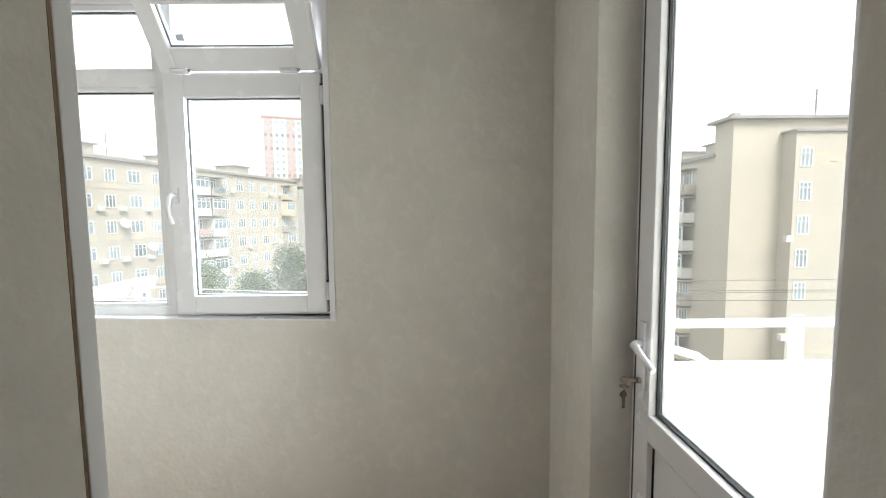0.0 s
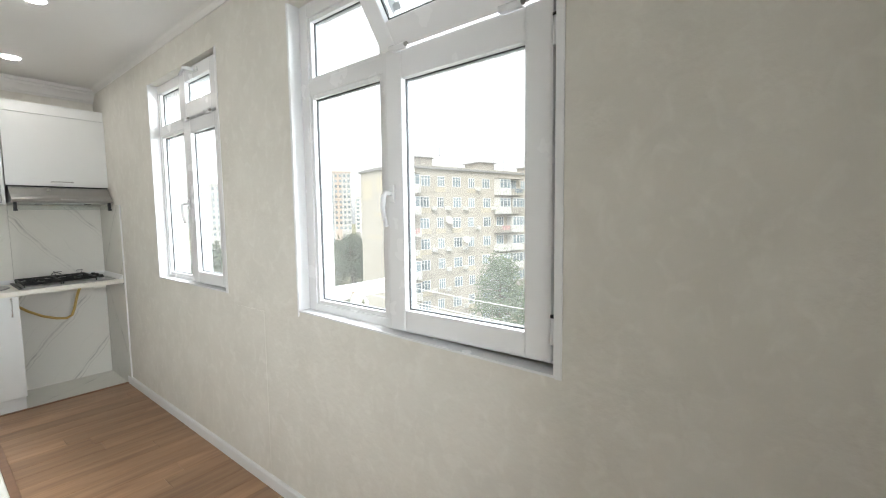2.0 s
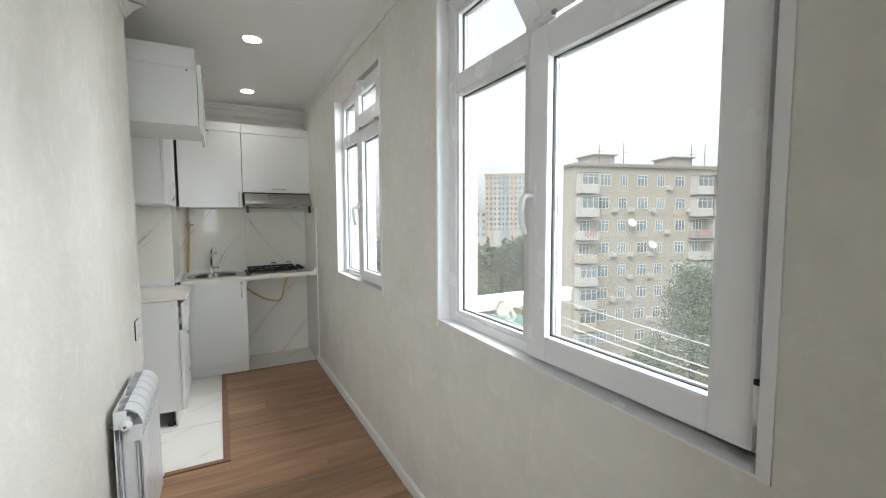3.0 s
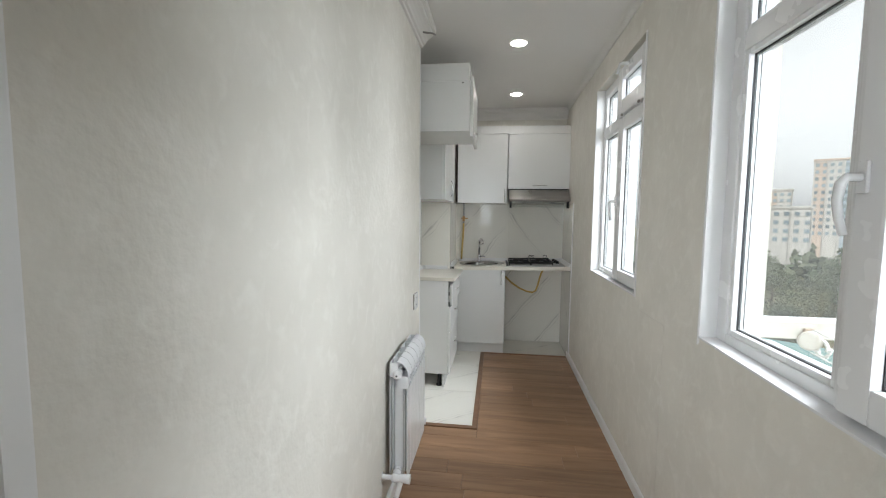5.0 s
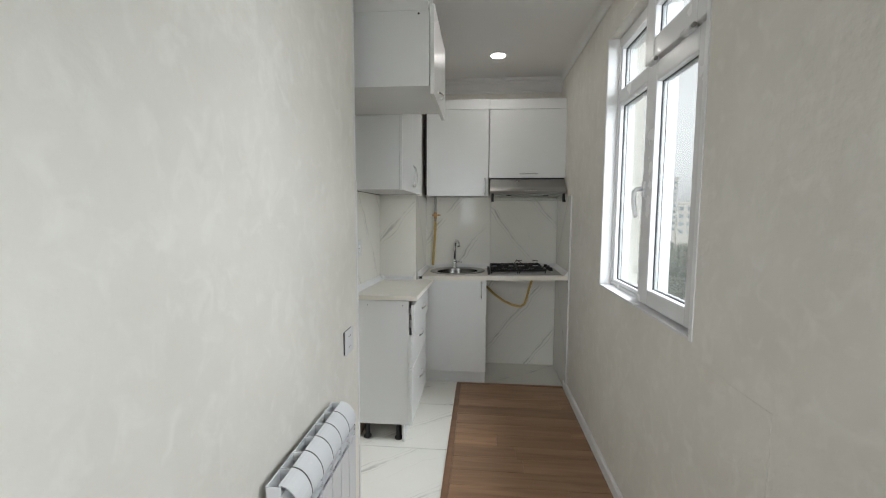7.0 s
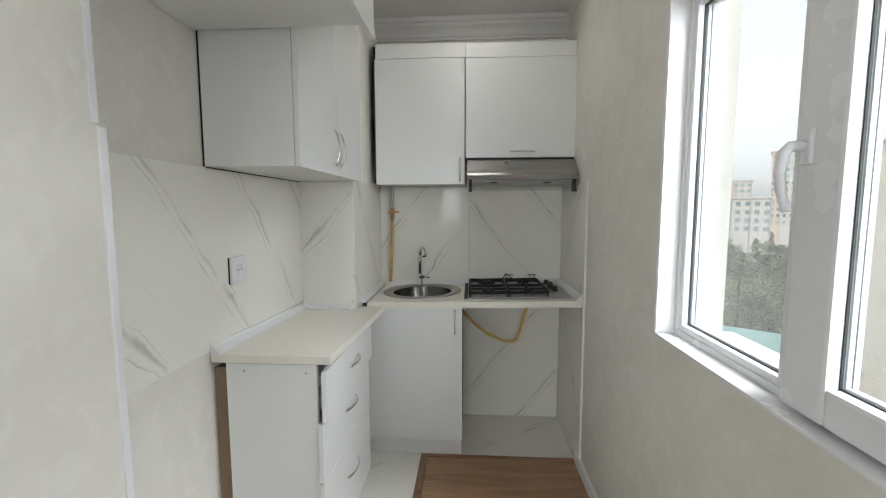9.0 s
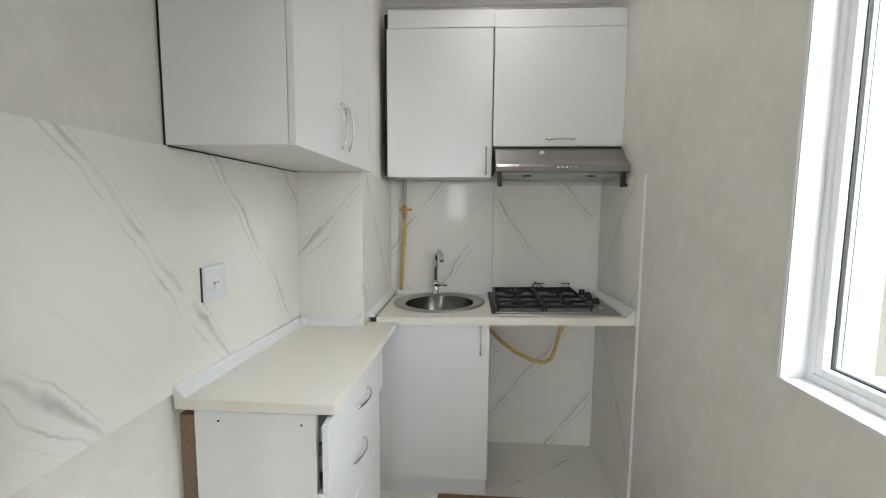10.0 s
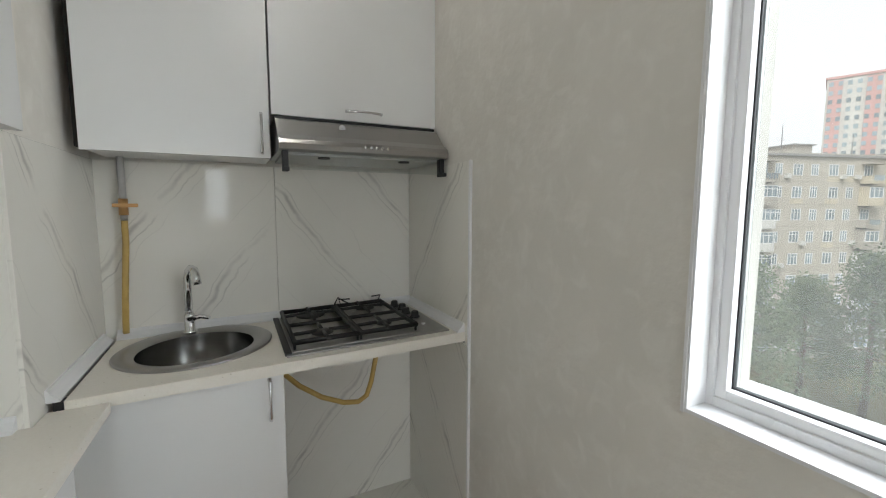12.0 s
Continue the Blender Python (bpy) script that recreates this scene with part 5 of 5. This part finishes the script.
            if r.random() < 0.25:
                b.part("render_patch", u - 0.2, u + w + 0.3, -0.03, 0.012, z - 0.72, z - 0.1, PATCH)
    return b


A = apartment_block("apartment_building", (-37.6, 38.8), 74.6, 41, 10.5, 7.75, 9, 11, "pale ochre nine-storey apartment block with white windows and boxed-in balconies", bay_cols=(0, 6, 7, 13))
# rain stains on the blank end wall
for k, (a, b_, c, d) in enumerate(((-9.8, -7.0, 3.9, 6.6), (-5.6, -3.2, 4.9, 6.9), (-8.4, -4.5, -1.6, -1.2), (-6.5, -1.5, 1.6, 1.9))):
    A.part("render_patch", -0.014, 0.02, a, b_, c, d, PATCH)
C = apartment_block("apartment_building", (-26.0, 80.0), 66, 30, 11, 7.0, 9, 5, "white nine-storey apartment block with long balcony bands", bay_cols=(0, 1, 2, 3, 4, 5, 6, 7, 8, 9), mat=BALCONY_WHITE)
D = apartment_block("apartment_building", (25.4, 63.5), -90, 25, 10, 6.6, 9, 8, "ochre nine-storey apartment block with boxed-in balconies", bay_cols=(4, 7, 8), mat=RENDER2)
E_ = Block("apartment_tower", (25.2, 36.0), 0, "tall blank-walled ochre apartment tower with one column of windows")
E_.part("wall", 0, 16, -2.4, 0, GROUND, 9.4, RENDER2)
E_.part("roof", -0.6, 16.3, -2.7, 0.5, 9.4, 9.65, ROOFING)
E_.part("bay", 4.3, 16, 0, 1.4, GROUND, 8.1, RENDER)
E_.part("bay_roof", 4.1, 16.2, 0, 1.6, 8.1, 8.3, ROOFING)
E_.part("chimney", 0.9, 1.5, -2, -1.3, 9.6, 10.3, CONCRETE)
m_ = E_.part("antenna", 7.8, 7.88, -1, -0.92, 9.6, 12.2, CABLE)
for q in (10.6, 11.2, 11.8):
    E_.part("antenna_bar", 7.4, 8.3, -1, -0.95, q, q + 0.05, CABLE, m_)
for s in range(9):
    z = 5.2 - 2.82 * s
    E_.window(4.7, z, 1.05, 1.6, 1.4)
    if s in (2, 5):
        E_.part("air_conditioner", 3.6, 4.2, 1.4, 1.8, z - 0.6, z - 0.05, AC_WHITE)
r_ = random.Random(3)
for k in range(14):
    u, z = r_.uniform(0.2, 10), r_.uniform(-12, 8)
    E_.part("render_patch", u, u + r_.uniform(0.5, 2.0), -0.03, (1.412 if u > 4.4 else 0.012), z, z + r_.uniform(0.08, 0.35), PATCH)


def tower(name, x, y, w, d, roof, heading, stripes, label):
    """A distant high-rise: striped front with rows of windows."""
    b = Block(name, (x, y), heading, label, "high-rise")
    b.part("wall", 0, w, -d, 0, GROUND, roof, TOWER_WHITE)
    b.part("roof", -0.4, w + 0.4, -d, 0.4, roof, roof + 0.8, stripes[0])
    n = len(stripes)
    for i, mt in enumerate(stripes):
        b.part("facade_stripe", w * (i + 0.12) / n, w * (i + 0.88) / n, -0.1, 0.5, GROUND, roof - 0.6, mt)
    z = roof - 2.6
    while z > GROUND + 10 and z > -30:
        bm = bmesh.new()
        for i in range(n * 2):
            self_u = w * (i + 0.25) / (n * 2)
            b.add(bm, self_u, self_u + w / (n * 4), 0.3, 0.62, z, z + 1.5)
        part("window_row", bm, PANE_FAR, b.root)
        z -= 3.0
    return b


def at(yaw, dist):
    return -0.3 - math.sin(radians(yaw)) * dist, 0.7 + math.cos(radians(yaw)) * dist


x, y = at(56.0, 250)
tower("high_rise", x, y, 24, 18, 27, 55, (TOWER_ORANGE, TOWER_WHITE, TOWER_BLUE, TOWER_ORANGE, TOWER_WHITE), "orange and white striped residential high-rise in the haze")
x, y = at(61.0, 262)
tower("high_rise", x, y, 16, 14, 15, 58, (TOWER_WHITE, TOWER_ORANGE, TOWER_WHITE), "white and orange residential high-rise in the haze")
x, y = at(69.5, 250)
tower("high_rise", x, y, 15, 12, 19, 68, (TOWER_WHITE, TOWER_PINK, TOWER_WHITE), "pale residential high-rise in the haze")
x, y = at(22.6, 205)
tower("high_rise", x, y, 19, 16, 46, 21, (TOWER_PINK, TOWER_WHITE, TOWER_PINK, TOWER_WHITE), "pink and white residential high-rise")
x, y = at(66.0, 190)
tower("office_building", x, y, 34, 14, 5, 62, (TOWER_WHITE, TOWER_WHITE, TOWER_WHITE, TOWER_WHITE, TOWER_WHITE, TOWER_WHITE), "low pale building beyond the park")
for yaw, dist, w, roof in ((84, 260, 22, 24), (78, 300, 18, 14), (90, 330, 30, 20), (-38, 160, 26, 22), (50, 330, 26, 16), (43, 300, 30, 12)):
    x, y = at(yaw, dist)
    tower("high_rise", x, y, w, 14, roof, yaw - 4, (TOWER_WHITE, TOWER_ORANGE, TOWER_WHITE), "pale residential high-rise on the skyline")


def tree(name, x, y, top, spread, seed, mat, cone=True, blobs=46, label=""):
    """Tapered trunk with limbs and a crown of many uneven leaf clumps with gaps between them."""
    r = random.Random(seed)
    t = thing(name, (x, y, GROUND), label, "tree")
    h = top - GROUND
    bm = tube(bmesh.new(), [(x, y, GROUND), (x + 0.1, y, GROUND + h * 0.4), (x - 0.1, y + 0.1, GROUND + h * 0.75), (x, y, top - 0.4)], [0.32, 0.24, 0.13, 0.03], 8)
    spots = []
    for i in range(blobs):
        f = 0.30 + 0.70 * ((i + r.random()) / blobs) ** 0.8
        rad = spread * ((1.02 - f) ** 0.75 * 1.35 if cone else math.sin(math.pi * min(0.98, (f - 0.22) / 0.8)) ** 0.6) * r.uniform(0.55, 1.05)
        a = i * 2.4 + r.uniform(-0.4, 0.4)
        p = Vector((x + rad * math.cos(a), y + rad * math.sin(a), GROUND + h * f - 0.25 * rad * (1 if cone else 0)))
        spots.append((p, rad))
        if i % 2 == 0:
            tube(bm, [(x, y, GROUND + h * f - 0.2), tuple(p)], [0.07, 0.02], 5)
    part("trunk", bm, BARK, t)
    verts, faces = [], []
    for p, rad in spots:
        size = spread * r.uniform(0.22, 0.36) + 0.2
        for k in range(170):
            d = Vector((r.gauss(0, 1), r.gauss(0, 1), r.gauss(0, 0.6)))
            d.normalize()
            c = p + d * size * r.uniform(0.35, 1.0)
            s = r.uniform(0.08, 0.19)
            e1 = Vector((r.gauss(0, 1), r.gauss(0, 1), r.gauss(0, 0.7))).normalized() * s
            e2 = d.cross(e1).normalized() * s * 0.7
            b = len(verts)
            verts += [c - e1, c + e2 * 0.8, c + e1, c - e2 * 0.8]
            faces += [(b, b + 1, b + 2, b + 3)]
    me = bpy.data.meshes.new("crown")
    me.from_pydata(verts, [], faces)
    me.materials.append(mat)
    cr = new("crown", me)
    cr.parent, cr.location = t, -t.location
    return t


PINE_LABEL = "dense dark green pine with spreading limbs beside the apartment block"
for i, (yaw, dist, top, sp) in enumerate(((30.3, 44, -3.2, 4.8), (20.0, 52, -2.6, 4.8), (24.5, 58, -6.0, 4.5), (15.0, 56, -3.6, 5.2), (10.5, 50, -4.2, 5.0), (35, 41, -11.0, 3.2), (8.0, 44, -7.0, 4.4))):
    x, y = at(yaw, dist)
    tree("pine_tree", x, y, top, sp, 20 + i, LEAF, True, 60, PINE_LABEL)
r_ = random.Random(9)
for i in range(16):
    yaw, dist = r_.uniform(50, 86), r_.uniform(70, 150)
    x, y = at(yaw, dist)
    tree("park_tree", x, y, GROUND + r_.uniform(8, 15) * (0.8 + dist / 400), r_.uniform(3.5, 6.0), 60 + i, LEAF_FAR, i % 3 == 0, 40, "tree in the park, green and hazy in the distance")
# far woods
verts, faces = [], []
for i in range(9000):
    yaw, dist = r_.uniform(38, 100), r_.uniform(150, 240)
    x, y = at(yaw, dist)
    z = GROUND + r_.uniform(0, 9) * (0.7 + 0.3 * math.sin(yaw * 1.7) + 0.2 * math.sin(yaw * 5.1))
    s = r_.uniform(0.8, 1.8)
    e1 = Vector((r_.gauss(0, 1), r_.gauss(0, 1), r_.gauss(0, 1))).normalized() * s
    e2 = Vector((r_.gauss(0, 1), r_.gauss(0, 1), r_.gauss(0, 1))).normalized() * s
    b = len(verts)
    c = Vector((x, y, z))
    verts += [c - e1, c + e2, c + e1, c - e2]
    faces.append((b, b + 1, b + 2, b + 3))
me = bpy.data.meshes.new("far_woods")
me.from_pydata(verts, [], faces)
me.materials.append(LEAF_FAR)
tagged(new("far_woods", me), "distant green woods of the park", "woods", kind="stuff")

# low sheds with a teal roof
for yaw, dist, w in ((61, 62, 15), (70, 70, 12)):
    x, y = at(yaw, dist)
    s = Block("low_shed", (x, y), yaw - 8, "low cream shed with a teal metal roof", "shed")
    s.part("wall", 0, w, -7, 0, GROUND, GROUND + 3.2, PATCH)
    bm = extrude_profile(bmesh.new(), [(-0.6, 3.2), (3.5, 5.0), (7.6, 3.2)], s.o + Vector((0, 0, GROUND)) - s.u * 0.4, -s.n, (0, 0, 1), s.u, w + 0.8)
    part("roof", bm, TEAL, s.root)
    s.part("door", 3, 4.2, -0.05, 0.05, GROUND, GROUND + 2.2, TOWER_BLUE)


def car(x, y, heading, mat, label):
    """A parked car: shaped body, glasshouse and four wheels."""
    m = pose(x, y, GROUND + 0.02, 0, 0, heading)
    c = thing("parked_car", (x, y, GROUND + 0.02), label, "car")

    def put(name, bm, mt, parent=None):
        bmesh.ops.transform(bm, matrix=m, verts=bm.verts[:])
        return part(name, bm, mt, parent or c)
    body = extrude_profile(bmesh.new(), [(-2.2, 0.3), (-2.25, 0.75), (-1.5, 0.9), (1.9, 0.95), (2.15, 0.8), (2.2, 0.35)], (0, -0.85, 0), (1, 0, 0), (0, 0, 1), (0, 1, 0), 1.7)
    bmesh.ops.bevel(body, geom=body.edges[:], offset=0.06, segments=2, affect="EDGES")
    put("body", body, mat)
    put("windows", extrude_profile(bmesh.new(), [(-1.2, 0.9), (-0.5, 1.38), (1.2, 1.38), (1.8, 0.93)], (0, -0.74, 0), (1, 0, 0), (0, 0, 1), (0, 1, 0), 1.48), PANE_FAR)
    put("roof", B(-0.45, 1.15, -0.70, 0.70, 1.37, 1.43, 0.03), mat)
    for wx in (-1.4, 1.4):
        for wy in (-0.86, 0.70):
            w = put("wheel", lathe(bmesh.new(), (wx, wy, 0.31), [(0.31, 0), (0.31, 0.16)], 16, "y"), BLACK)


for yaw, dist, hd, mt, lb in ((66, 46, 40, CARWHITE, "white parked car on the asphalt yard"), (71, 52, 55, CARWHITE, "white parked car beside the shed"), (60, 50, 30, TOWER_BLUE, "dark blue parked car on the asphalt yard"), (57, 47, 35, TOWER_ORANGE, "orange parked car on the asphalt yard"), (13, 36, 20, CARWHITE, "white parked car under the pines"), (9, 33, 10, CONCRETE, "grey parked car under the pines")):
    x, y = at(yaw, dist)
    car(x, y, hd, mt, lb)

# clothes line outside the first window: arm, pulleys and lines
rack = thing("clothes_line", (-2.05, OUT, 1.0), "white arm with rusty pulleys and clothes lines outside the window", "clothes line")
part("arm", B(-2.075, -2.025, OUT, 2.54, 0.985, 1.055, 0.006), CREAM_RENDER, rack)
part("arm_cover", B(-2.082, -2.018, OUT, 2.545, 1.055, 1.064, 0.002), TRIM, rack)
for wy in (2.02, 2.34):
    wheel = lathe(bmesh.new(), (-2.012, wy, 0.985), [(0.010, -0.006), (0.024, -0.008), (0.036, -0.010), (0.040, -0.007), (0.033, 0.0), (0.040, 0.007), (0.036, 0.010), (0.010, 0.008)], 24, "y")
    bmesh.ops.rotate(wheel, cent=(-2.012, wy, 0.985), matrix=Matrix.Rotation(radians(70), 3, "Z"), verts=wheel.verts[:])
    part("pulley", wheel, CREAM_RENDER, rack, "worn cream pulley")
    part("pulley_strap", B(-2.028, -2.016, wy - 0.020, wy + 0.020, 0.95, 1.03, 0.003), RUST, rack)
    part("rope_coil", tube(bmesh.new(), [(-2.0 + 0.035 * math.cos(0.5 * k), wy + 0.03 + 0.006 * k % 0.02, 0.955 + 0.03 * math.sin(0.5 * k)) for k in range(24)], 0.006, 6), LINE, rack)
    for dz in (0.045, -0.045):
        pts = [(-2.0 + 2.41 * k / 16, wy, 0.985 + dz - 0.05 * math.sin(math.pi * k / 16)) for k in range(17)]
        part("line", tube(bmesh.new(), pts, 0.0028, 6), LINE, rack)
part("far_arm", B(0.40, 0.44, OUT, 2.5, 0.97, 1.01, 0.004), CREAM_RENDER, rack)


def cable(a, b, sag, radius, label):
    a, b = Vector(a), Vector(b)
    pts = []
    for k in range(21):
        t = k / 20
        pts.append(a.lerp(b, t) - Vector((0, 0, sag * 4 * t * (1 - t))))
    solid("overhead_cable", tube(bmesh.new(), pts, radius, 6), CABLE, label, "cable", "overhead cables")


for k, (z, sg) in enumerate(((-0.30, 0.05), (-0.55, 0.12), (-0.72, 0.05), (-0.80, 0.25), (-1.0, 0.10))):
    cable((-1.5, 10.2 + 0.3 * k, z + 0.1), (22, 10.5 + 0.2 * k, z), sg, 0.010, "grey overhead cable strung past the balcony")
